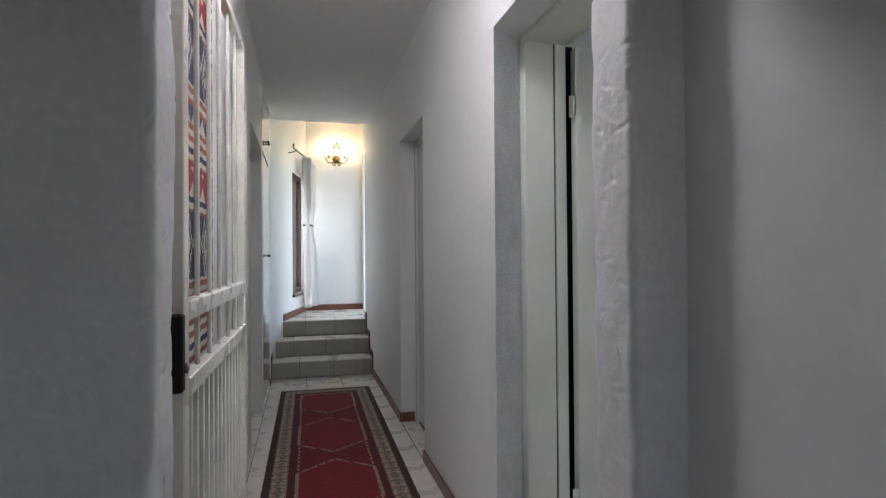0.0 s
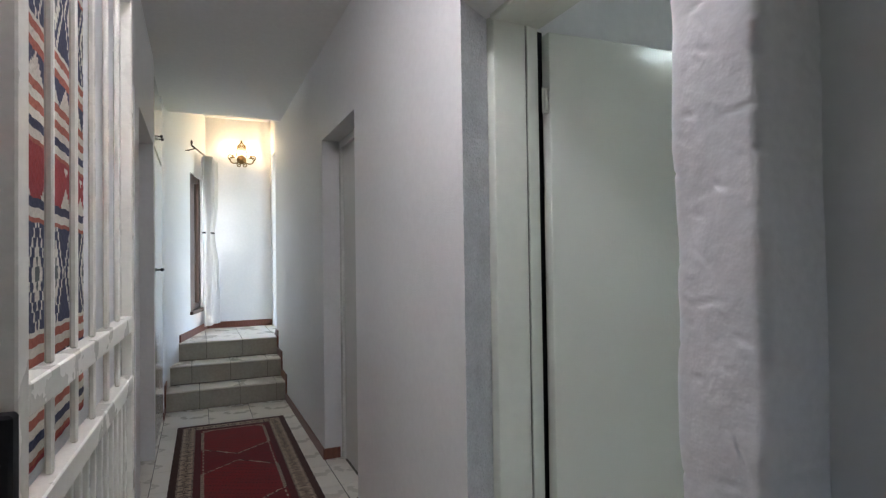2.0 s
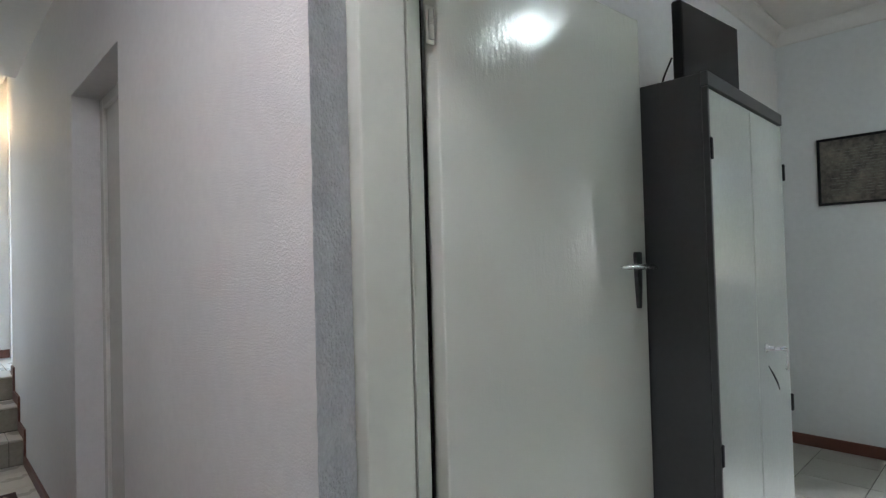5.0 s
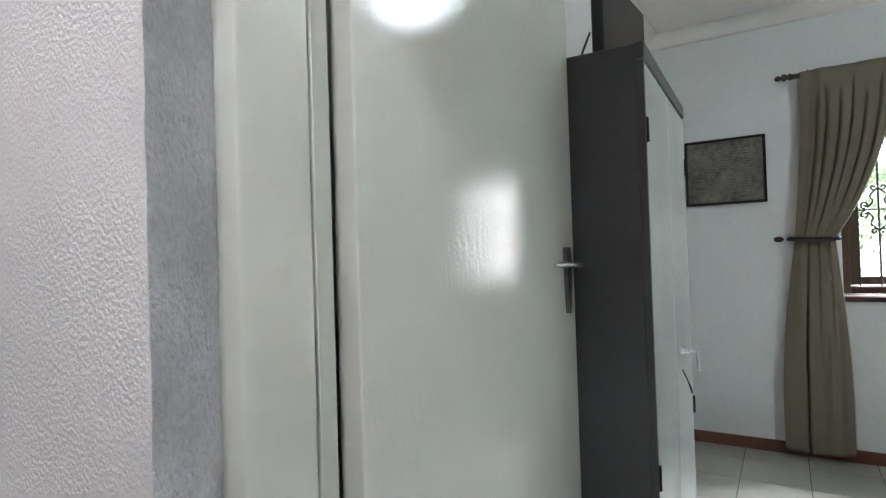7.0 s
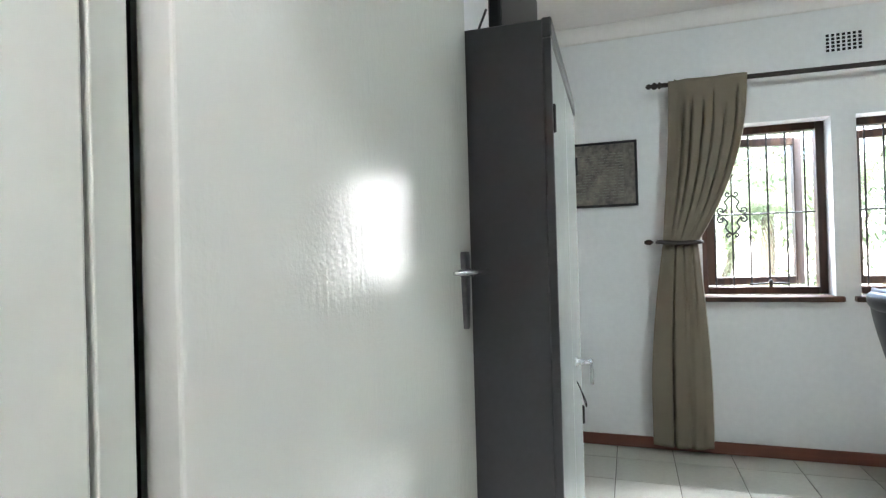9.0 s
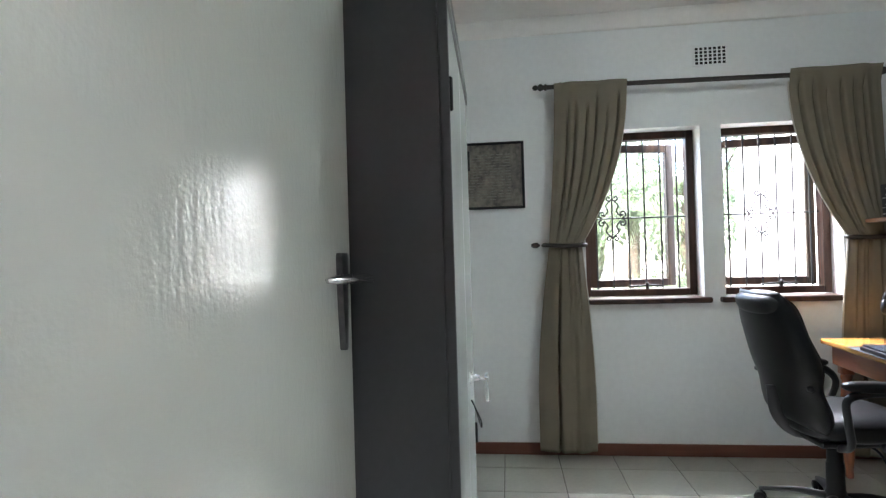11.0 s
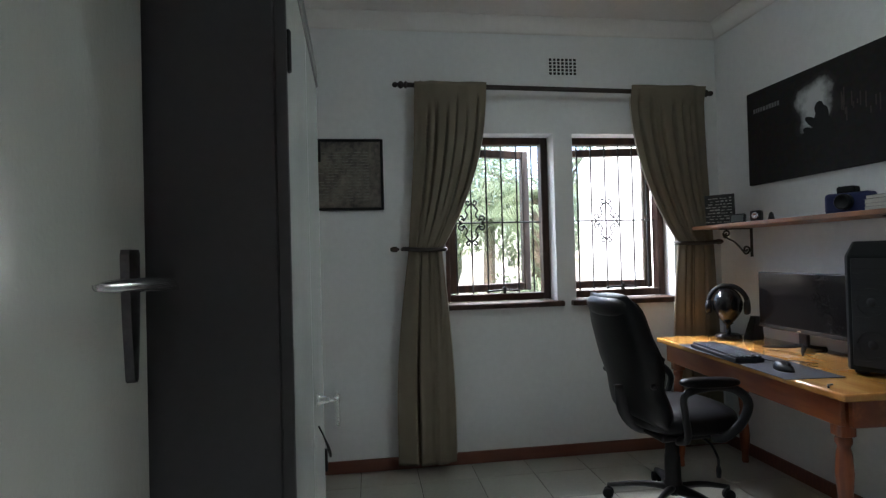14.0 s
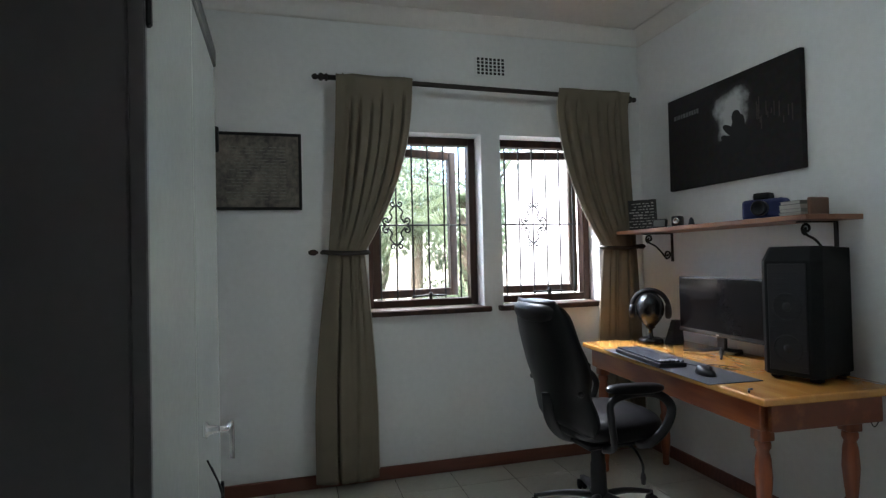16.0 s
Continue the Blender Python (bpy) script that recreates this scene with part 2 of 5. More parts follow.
def tube(bm, points, r, n=8, flat=1.0):
    """A round (or flattened) bar along points; r may be a list of radii."""
    pts = [Vector(p) for p in points]
    rings, side = [], None
    for i, p in enumerate(pts):
        d = (pts[min(i + 1, len(pts) - 1)] - pts[max(i - 1, 0)]).normalized()
        if side is None:
            side = d.orthogonal().normalized()
        side = (side - d * side.dot(d)).normalized()
        up = d.cross(side)
        rad = r[i] if isinstance(r, (list, tuple)) else r
        rings.append([bm.verts.new(p + rad * (math.cos(2 * math.pi * k / n) * side + flat * math.sin(2 * math.pi * k / n) * up)) for k in range(n)])
    for a, b in zip(rings, rings[1:]):
        for k in range(n):
            bm.faces.new((a[k], a[(k + 1) % n], b[(k + 1) % n], b[k]))
    bm.faces.new(rings[0][::-1])
    bm.faces.new(rings[-1])
    return bm


def curve(points, n=8):
    """Smooth line through points (Catmull-Rom)."""
    p = [Vector(q) for q in points]
    p = [2 * p[0] - p[1]] + p + [2 * p[-1] - p[-2]]
    out = []
    for i in range(1, len(p) - 2):
        for k in range(n):
            t = k / n
            out.append(0.5 * (2 * p[i] + (p[i + 1] - p[i - 1]) * t + (2 * p[i - 1] - 5 * p[i] + 4 * p[i + 1] - p[i + 2]) * t * t + (3 * p[i] - p[i - 1] - 3 * p[i + 1] + p[i + 2]) * t ** 3))
    return out + [p[-2]]


def sheet(bm, fn, nu, nv, thick=0.0):
    """Surface fn(u, v) on a grid; thick gives it a back."""
    grid = [[bm.verts.new(fn(i / nu, j / nv)) for i in range(nu + 1)] for j in range(nv + 1)]
    faces = [bm.faces.new((grid[j][i], grid[j][i + 1], grid[j + 1][i + 1], grid[j + 1][i])) for j in range(nv) for i in range(nu)]
    if thick:
        bmesh.ops.recalc_face_normals(bm, faces=faces)
        bmesh.ops.solidify(bm, geom=faces, thickness=thick)
    return bm


def spiral(c, r0, turns, axis_u, axis_v, start=0.0, n=18, r1=0.004):
    c, u, v = Vector(c), Vector(axis_u), Vector(axis_v)
    return [c + (r0 + (r1 - r0) * k / n) * (math.cos(start + turns * 2 * math.pi * k / n) * u + math.sin(start + turns * 2 * math.pi * k / n) * v) for k in range(n + 1)]


def part(name, bm, material, parent=None, label="", smooth=False, at=None):
    me = bpy.data.meshes.new(name)
    bmesh.ops.recalc_face_normals(bm, faces=bm.faces[:])
    bm.to_mesh(me)
    bm.free()
    for m in material if isinstance(material, list) else [material]:
        me.materials.append(m)
    if smooth:
        for p in me.polygons:
            p.use_smooth = True
    ob = new(name, me)
    if at is not None:
        ob.matrix_world = at
    if parent is not None:
        ob.parent = parent
    return tagged(ob, label)


def thing(name, label, category, at=(0, 0, 0), turn=0.0, group=""):
    ob = new(name)
    ob.matrix_world = pose(*at, 0, 0, turn)
    ob.empty_display_size = 0.1
    return tagged(ob, label, category, group)


def setting(name, bm, material, label="", smooth=False):
    return tagged(part(name, bm, material, None, label, smooth), kind="structure")


# ---- plan ----
LX, RX = 0.07, 1.085          # corridor side walls
NY0, NY1 = 1.503, 1.649       # wall with the opening from the hall
OX0, OX1, OY0, OY1 = 1.362, 4.84, -0.06, 2.845   # office
DY0, DY1 = 1.665, 2.572        # office doorway
CZ, OZ = 2.67, 2.76           # ceilings
STEP, RISE, TREAD = 6.37, 0.172, 0.28
LZ, LY = 3 * RISE, 8.07       # landing
HX0, HX1, HY0 = -1.6, 2.6, -2.6

# floors
tagged(part("floor", boxes((HX0, RX + 0.5, HY0 - 0.2, STEP + 0.1, -0.2, -0.004), (RX + 0.5, OX1 + 0.3, OY0 - 0.2, OY1 + 0.2, -0.2, -0.004)), GROUT, None, "pale ceramic tiled floor with dark grout"), kind="structure")
floor_ob = bpy.data.objects["floor"]

# corridor walls
WT = RX + 0.282
# opening at y 7.15 to 7.95 is invented to admit the landing fill
setting("wall_corridor_right", boxes(
    (RX, WT, 2.70, 3.847, 0, 3.2), (RX, WT, 3.847, 4.66, 2.08, 3.2), (RX + 0.17, WT, 3.847, 4.66, 0, 2.08),
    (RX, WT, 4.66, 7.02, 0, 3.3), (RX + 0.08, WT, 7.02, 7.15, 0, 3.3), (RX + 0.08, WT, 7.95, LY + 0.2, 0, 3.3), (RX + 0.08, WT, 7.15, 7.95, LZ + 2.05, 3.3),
    (RX, WT, NY1, DY0, 0, 3.2), (RX, WT, DY0, 2.70, 2.10, 3.2)), WALL, "white textured plaster wall of the corridor")
setting("wall_corridor_left", boxes(
    (LX - 0.25, LX, NY1, 3.24, 0, 3.2), (LX - 0.25, LX, 3.24, 3.95, 2.11, 3.2), (LX - 0.25, LX - 0.10, 3.24, 3.95, 0, 2.11),
    (LX - 0.25, LX, 3.95, 4.17, 0, 3.2), (LX - 0.25, LX, 4.17, 5.15, 2.08, 3.2), (LX - 0.25, LX - 0.16, 4.17, 5.15, 0, 2.08),
    (LX - 0.25, LX, 5.15, 5.22, 0, 3.2), (LX - 0.25, LX - 0.03, 5.22, 6.12, 0, 3.2), (LX - 0.25, LX, 6.12, 6.62, 0, 3.3)), WALL, "white plaster corridor wall")


def nib(x_end, side, far):
    """End of the dividing wall: thick rough plaster with rounded arrises, uneven by hand."""
    bm = bmesh.new()
    r, prof = 0.018, []
    rnd = random.Random(5 if side > 0 else 6)
    gouges = [(rnd.uniform(-0.01, 0.15), rnd.uniform(0.05, 2.1), rnd.uniform(0.006, 0.026), rnd.uniform(0.0022, 0.005), rnd.uniform(-0.3, 1.2), rnd.uniform(-0.0050, 0.0022)) for _ in range(150)]
    t = NY1 - NY0
    for k in range(9):
        a = math.pi / 2 * k / 8
        prof.append((r - r * math.sin(a), r - r * math.cos(a)))
    left = [(far, 0.0)] + [(far + (r - far) * k / 6, 0.0) for k in range(1, 6)] + [(d, h) for d, h in prof]
    path = left + [(0.0, r + (t - 2 * r) * k / 30) for k in range(1, 30)] + [(d, t - h) for d, h in reversed(left)]

    def fn(u, v):
        k = u * (len(path) - 1)
        d, h = path[int(round(k))]
        z = 2.16 * v
        w = noise.noise((d * 6 + x_end, h * 9, z * 5)) * 0.006 + noise.noise((d * 20, h * 26 + x_end, z * 17)) * 0.0016
        if d > 0.1:
            w *= 0.3
        else:
            for gh, gz, ln, wd, a, dp in gouges:
                if abs(z - gz) < 0.09:
                    p, q = (h - gh) * math.cos(a) + (z - gz) * math.sin(a), (z - gz) * math.cos(a) - (h - gh) * math.sin(a)
                    w -= dp * math.exp(-(p / ln) ** 2 - (q / wd) ** 2)
        return Vector((x_end + side * (d + w), NY0 + h + (w if h < t / 2 else -w), z))
    return sheet(bm, fn, len(path) - 1, 440)


setting("wall_dividing_right", nib(0.968, 1, 0.46), ROUGH, "thick white wall end with rough hand-trowelled plaster", True)
setting("wall_dividing_left", nib(0.163, -1, 1.75), ROUGH, "white plastered wall end with soft rounded edges", True)
# header is out of view; set low to cut lamp light into the hall
setting("wall_dividing_header", boxes((HX0, RX, NY0 + 0.01, NY1 - 0.01, 2.03, 3.2)), WALL, "added white wall above the opening, out of view")
setting("ceiling_corridor", boxes((LX - 0.05, RX + 0.05, NY1, 6.62, CZ, CZ + 0.16)), CEIL, "plain off-white corridor ceiling")

# landing above the steps: its outer wall runs askew
P0, P1 = Vector((0.09, 6.60, 0)), Vector((0.425, LY, 0))
ALONG = (P1 - P0).normalized()
ASKEW = math.degrees(math.atan2(ALONG.y, ALONG.x))
WLEN = (P1 - P0).length + 0.12
W0, W1, WZ0, WZ1 = 0.79, 1.36, 0.78, 2.24


def askew(bm):
    bm.transform(pose(P0.x, P0.y, 0, 0, 0, ASKEW))
    return bm


setting("wall_landing", askew(boxes((-0.1, W0, 0, 0.22, 0, 3.3), (W0, W1, 0, 0.22, 0, WZ0), (W0, W1, 0, 0.22, WZ1, 3.3), (W1, WLEN + 0.15, 0, 0.22, 0, 3.3))), WALL, "white plaster landing wall with a narrow window")
setting("wall_landing_end", boxes((-0.2, RX + 0.45, LY, LY + 0.2, 0, 3.3)), WALL, "white end wall of the landing")
setting("ceiling_landing", boxes((-0.3, RX + 0.05, 6.62, LY + 0.1, 3.0, 3.2)), CEIL, "off-white landing ceiling")

# steps
stairs = tagged(new("stairs"), "three tiled steps with beige risers up to a landing", "stairs", kind="structure")
part("stair_base", boxes(*[(LX - 0.05, RX + (0.02 if i < 2 else 0.27), STEP + i * TREAD + 0.012, LY + 0.02, i * RISE - 0.02, (i + 1) * RISE - 0.012) for i in range(3)]), GROUT, stairs)
for i in range(3):
    y, z = STEP + i * TREAD, i * RISE
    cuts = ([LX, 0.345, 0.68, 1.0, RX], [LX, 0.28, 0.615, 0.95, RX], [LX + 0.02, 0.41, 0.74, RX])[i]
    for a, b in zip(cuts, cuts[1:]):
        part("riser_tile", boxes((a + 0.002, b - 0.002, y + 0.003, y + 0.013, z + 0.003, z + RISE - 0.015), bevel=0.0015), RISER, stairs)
    depth = TREAD if i < 2 else 0.33
    for k, (a, b) in enumerate(zip(cuts, cuts[1:])):
        part("tread_tile", boxes((a + 0.002, b - 0.002, y - 0.008, y + depth - 0.004, z + RISE - 0.012, z + RISE), bevel=0.003), TILE, stairs)
for i in range(4):
    for a, b in ((0.02, 0.41), (0.41, 0.74), (0.74, 1.07), (1.07, RX + 0.25)):
        y = STEP + 2 * TREAD + 0.33 + i * 0.335
        if y < LY:
            part("landing_tile", boxes((a + 0.002, b - 0.002, y, min(LY, y + 0.331), LZ - 0.012, LZ), bevel=0.002), TILE, stairs)
# stepped skirting at both sides
for side, x0, x1 in (("left", LX, LX + 0.012), ("right", RX - 0.012, RX)):
    rows = []
    for i in range(3):
        y, z = STEP + i * TREAD, i * RISE
        rows.append((x0, x1, y - 0.055, y - 0.010, z + 0.002, z + RISE + 0.07))
        rows.append((x0, x1, y - 0.010, y + TREAD - 0.055, z + RISE + 0.001, z + RISE + 0.07))
    rows = rows[:-1] + [(x0, x1, STEP + 2 * TREAD - 0.010, STEP + 2 * TREAD + (0.10 if side == "left" else 0.09), LZ + 0.001, LZ + 0.07)]
    setting("baseboard_stairs_" + side, boxes(*rows), SKIRT, "dark red-brown stepped skirting")
setting("baseboard_landing_side", askew(boxes((0.36, WLEN - 0.12, -0.014, 0, LZ + 0.001, LZ + 0.075), bevel=0.003)), SKIRT, "dark red-brown skirting")
setting("baseboard_landing_end", boxes((0.43, RX + 0.079, LY - 0.014, LY, LZ + 0.001, LZ + 0.075), bevel=0.003), SKIRT, "dark red-brown skirting")
for i, (y0, y1) in enumerate(((DY1 + 0.01, 3.85), (4.657, STEP - 0.056))):
    setting("baseboard_corridor_%d" % (i + 1), boxes((RX - 0.013, RX, y0, y1, 0, 0.068), bevel=0.003), SKIRT, "dark red-brown wooden skirting")
setting("baseboard_corridor_3", boxes((RX - 0.013, RX + 0.10, 4.646, 4.66, 0, 0.068), bevel=0.002), SKIRT, "dark red-brown wooden skirting")
setting("baseboard_corridor_4", boxes((LX, LX + 0.008, 6.13, STEP - 0.056, 0, 0.06), bevel=0.002), SKIRT)

# office shell: window wall with two openings
WY = ((1.075, 1.785), (0.27, 0.95))
SZ, TZ = 0.985, 2.045
XW = OX1 + 0.25
setting("wall_window", boxes((OX1, XW, OY0 - 0.2, WY[1][0], -0.2, 3.0), (OX1, XW, WY[1][1], WY[0][0], -0.2, 3.0), (OX1, XW, WY[0][1], OY1 + 0.2, -0.2, 3.0),
                             *[r for a, b in WY for r in ((OX1, XW, a, b, -0.2, SZ - 0.03), (OX1, XW, a, b, TZ, 3.0))]), OFFICE, "pale grey-white painted wall with two windows")
setting("wall_desk", boxes((WT, OX1, OY0 - 0.2, OY0, -0.2, 3.0)), OFFICE, "pale painted wall behind the desk")
setting("wall_cabinet", boxes((WT, OX1, OY1, OY1 + 0.2, -0.2, 3.0)), OFFICE, "pale painted wall behind the cabinet")
setting("wall_door_side", boxes((WT - 0.004, WT + 0.004, OY0, DY0 - 0.09, 0, OZ), (WT - 0.004, WT + 0.004, DY1 + 0.09, OY1, 0, OZ), (WT - 0.004, WT + 0.004, DY0 - 0.09, DY1 + 0.09, 2.12, OZ)), OFFICE)
setting("wall_office_back", boxes((RX, WT, OY0 - 0.2, NY0, 0, 3.2)), OFFICE)
setting("ceiling_office", boxes((WT, OX1, OY0, OY1, OZ, OZ + 0.15)), CEIL, "plain office ceiling")


def cornice(x0, y0, x1, y1, nx, ny):
    """Cove along a wall from one corner to the next; (nx, ny) points into the room."""
    bm = bmesh.new()
    prof = [(0.0, OZ - 0.085)] + [(0.085 * (1 - math.cos(a)), OZ - 0.085 + 0.085 * math.sin(a)) for a in [math.pi / 2 * k / 8 for k in range(9)]] + [(0.0, OZ)]
    ends = [[bm.verts.new((x + nx * d, y + ny * d, h - 0.001)) for d, h in prof] for x, y in ((x0, y0), (x1, y1))]
    for k in range(len(prof)):
        j = (k + 1) % len(prof)
        bm.faces.new((ends[0][k], ends[0][j], ends[1][j], ends[1][k]))
    return bm


for i, row in enumerate(((OX1, OY0, OX1, OY1, -1, 0), (WT, OY0, OX1, OY0, 0, 1), (WT, OY1, OX1, OY1, 0, -1))):
    setting("trim_cornice_%d" % (i + 1), cornice(*row), CEIL, "plaster cove cornice", True)
setting("baseboard_window", boxes((OX1 - 0.014, OX1, OY0, OY1, 0, 0.075), bevel=0.003), SKIRT, "red-brown wooden skirting")
setting("baseboard_desk", boxes((WT, OX1 - 0.015, OY0, OY0 + 0.014, 0, 0.075), bevel=0.003), SKIRT, "red-brown wooden skirting")

# hall behind the opening: plain closing walls, unseen lamp opening added at the back
setting("wall_hall_left", boxes((HX0 - 0.2, HX0, HY0, NY0 + 0.1, 0, 3.2)), WALL)
setting("wall_hall_right", boxes((RX, RX + 0.2, HY0, OY0 - 0.2, 0, 3.2)), WALL)
setting("wall_hall_back", boxes((HX0 - 0.2, 0.22, HY0 - 0.2, HY0, 0, 3.2), (0.68, RX + 0.2, HY0 - 0.2, HY0, 0, 3.2), (0.22, 0.68, HY0 - 0.2, HY0, 1.90, 3.2), (0.22, 0.68, HY0 - 0.2, HY0, 0, 1.20)), WALL)
setting("ceiling_hall", boxes((HX0, RX + 0.1, HY0, NY1, CZ, CZ + 0.16)), CEIL)
# unseen slab, stretched west past the house to keep sun out of the hall
setting("roof", boxes((-7.0, OX1 + 0.35, HY0 - 0.6, LY + 0.7, 3.3, 3.42)), WALL)

# ---- office doorway: reveal, steel frame, leaf ----
bm = bmesh.new()
foot = [(RX, DY1), (1.232, 2.672), (1.232, 2.70), (RX, 2.70)]
rows = [[bm.verts.new((x, y + (0.0025 * noise.noise((k * 0.7, y * 60, 5.1)) if y < 2.69 else 0), 2.10 * k / 90)) for x, y in foot] for k in range(91)]
for a, b in zip(rows, rows[1:]):
    for k in range(4):
        bm.faces.new((a[k], a[(k + 1) % 4], b[(k + 1) % 4], b[k])).material_index = 1 if k == 0 else 0
setting("trim_door_reveal", bm, [WALL, REVEAL], "rough slanted plaster reveal, toned grey for its shade")

# pressed-steel frame, splayed like the reveal: outer lip and face, open joint, rebate strip
door_frame = tagged(new("door_1"), "pale green-white gloss steel door frame", "door frame", kind="structure")
for at in (lambda y: y, lambda y: DY0 - 0.002 - (y - 2.640)):
    for nm, plan, bev, m in (("jamb_face", [(1.240, 2.640), (1.3680, 2.6445), (1.3680, 2.74), (1.230, 2.74), (1.231, 2.668)], 0.004, GLOSS),
                             ("jamb_rebate", [(1.3755, 2.6460), (1.433, 2.668), (1.433, 2.74), (1.3755, 2.74)], 0.002, GLOSS),
                             ("jamb_joint", [(1.3675, 2.656), (1.376, 2.656), (1.376, 2.735), (1.3675, 2.735)], 0.0, MATTE)):
        part(nm, prism(bmesh.new(), [(x, at(y)) for x, y in plan], 0, 2.12, bev), m, door_frame)
# black strip put behind the hinge gap so that it reads as shadow
part("jamb_back", boxes((1.436, 1.500, 2.738, 2.75, 0, 2.12)), MATTE, door_frame, "black strip holding the shadow behind the hinges")
part("head_face", boxes((1.226, 1.3695, DY0, 2.640, 2.085, 2.14), bevel=0.004), GLOSS, door_frame)
part("head_rebate", boxes((1.3735, 1.436, DY0, 2.660, 2.092, 2.14), bevel=0.002), GLOSS, door_frame)
part("head_joint", boxes((1.369, 1.374, DY0, 2.650, 2.097, 2.14)), MATTE, door_frame)

HINGE, LEAFLEN, SWING = (1.466, 2.646, 0.012), 0.889, -3.4
leaf = thing("office_door", "open pale green-white gloss painted flush door", "door", HINGE, SWING)
bm = bmesh.new()
box(bm, 0, LEAFLEN, 0, 0.052, 0, 2.072, 0.004, 2)
part("leaf", bm, LEAF, leaf)
for z in (0.22, 1.83):
    bm = bmesh.new()
    lathe(bm, [(0.007, z - 0.035), (0.007, z + 0.035)], (-0.012, 0.006, 0), n=10)
    lathe(bm, [(0.008, z - 0.002), (0.008, z + 0.002)], (-0.012, 0.006, 0), n=10)
    box(bm, -0.024, 0.0, 0.010, 0.014, z - 0.045, z + 0.045)
    part("hinge", bm, GLOSS, leaf, "painted butt hinge", True)


def lever_handle(parent, x, z):
    """Tapered back plate with a short lever."""
    bm = bmesh.new()
    prof = [(0.013, 0.052), (0.016, 0.045), (0.015, 0.0), (0.012, -0.06), (0.006, -0.128), (0.003, -0.132)]
    front = [bm.verts.new((x + w, -0.011, z + h)) for w, h in prof] + [bm.verts.new((x - w, -0.011, z + h)) for w, h in prof[::-1]]
    back = [bm.verts.new((v.co.x + (0.003 if v.co.x > x else -0.003), 0.0, v.co.z)) for v in front]
    bm.faces.new(front)
    bm.faces.new(back[::-1])
    for k in range(len(front)):
        j = (k + 1) % len(front)
        bm.faces.new((front[k], back[k], back[j], front[j]))
    plate = part("handle_plate", bm, HANDLE, parent, "worn dark chrome handle plate")
    bm = bmesh.new()
    tube(bm, curve([(x, -0.008, z + 0.002), (x, -0.045, z + 0.002)], 2), 0.009, 12)
    tube(bm, curve([(x + 0.018, -0.054, z + 0.001), (x, -0.057, z + 0.003), (x - 0.07, -0.050, z + 0.006), (x - 0.138, -0.030, z + 0.005)], 5), [0.011] * 8 + [0.010] * 6 + [0.008, 0.005], 10, 0.6)
    part("lever", bm, CHROME, plate, "chrome lever", True)


lever_handle(leaf, 0.829, 1.237)

# doorway further along the corridor
d2 = tagged(new("door_2"), "cream painted closed door in a plaster recess", "door", kind="structure")
part("frame", boxes((RX + 0.11, RX + 0.16, 4.60, 4.66, 0, 2.08), (RX + 0.11, RX + 0.16, 3.847, 3.90, 0, 2.08), (RX + 0.11, RX + 0.16, 3.90, 4.60, 2.03, 2.08), bevel=0.004), FRAMEW, d2)
part("leaf", boxes((RX + 0.125, RX + 0.168, 3.902, 4.598, 0.01, 2.028), bevel=0.003), FRAMEW, d2)

# doors and built-in cupboard of the opposite wall
d3 = tagged(new("door_3"), "white painted flush door with a black keyhole", "door", kind="structure")
part("leaf", boxes((LX - 0.055, LX - 0.014, 3.262, 3.93, 0.012, 2.04), bevel=0.003), FRAMEW, d3)
part("frame", boxes((LX - 0.10, LX - 0.002, 3.935, 3.96, 0, 2.11), (LX - 0.10, LX - 0.03, 3.24, 3.262, 0, 2.11), (LX - 0.10, LX - 0.03, 3.262, 3.935, 2.045, 2.11)), FRAMEW, d3)
bm = bmesh.new()
lathe(bm, [(0.016, 0.0), (0.016, 0.004), (0.012, 0.006)], (LX - 0.0145, 3.865, 0.985), Euler((0, radians(90), 0)).to_matrix(), 16)
part("keyhole", bm, BLACK, d3, "black keyhole cover", True)
d4 = tagged(new("door_4"), "cream door set back in a recess", "door", kind="structure")
part("leaf", boxes((LX - 0.15, LX - 0.11, 4.22, 5.10, 0.012, 2.03), bevel=0.003), FRAMEW, d4)
part("frame", boxes((LX - 0.16, LX - 0.09, 5.10, 5.15, 0, 2.08), (LX - 0.16, LX - 0.09, 4.17, 4.22, 0, 2.08), (LX - 0.16, LX - 0.09, 4.22, 5.10, 2.035, 2.08), bevel=0.003), FRAMEW, d4)

cup = thing("built_in_cupboard", "white gloss built-in cupboard with small black knobs", "cupboard", (LX - 0.03, 5.22, 0))
part("body", boxes((-0.02, 0.012, 0, 0.90, 0, 2.60)), FRAMEW, cup)
for k, (y0, y1) in enumerate(((0.02, 0.445), (0.455, 0.88))):
    for z0, z1, kz in ((0.06, 2.06, 1.24), (2.09, 2.57, 2.23)):
        d = part("cupboard_door", boxes((0.013, 0.032, y0, y1, z0, z1), bevel=0.002), GLOSS, cup)
        bm = bmesh.new()
        lathe(bm, [(0.006, 0), (0.005, 0.012), (0.012, 0.018), (0.013, 0.026), (0.008, 0.032)], (0.032, y1 - 0.05 if k == 0 else y0 + 0.05 + 0.0, kz), Euler((0, radians(90), 0)).to_matrix(), 14)
        part("knob", bm, BLACK, d, "small black knob", True)

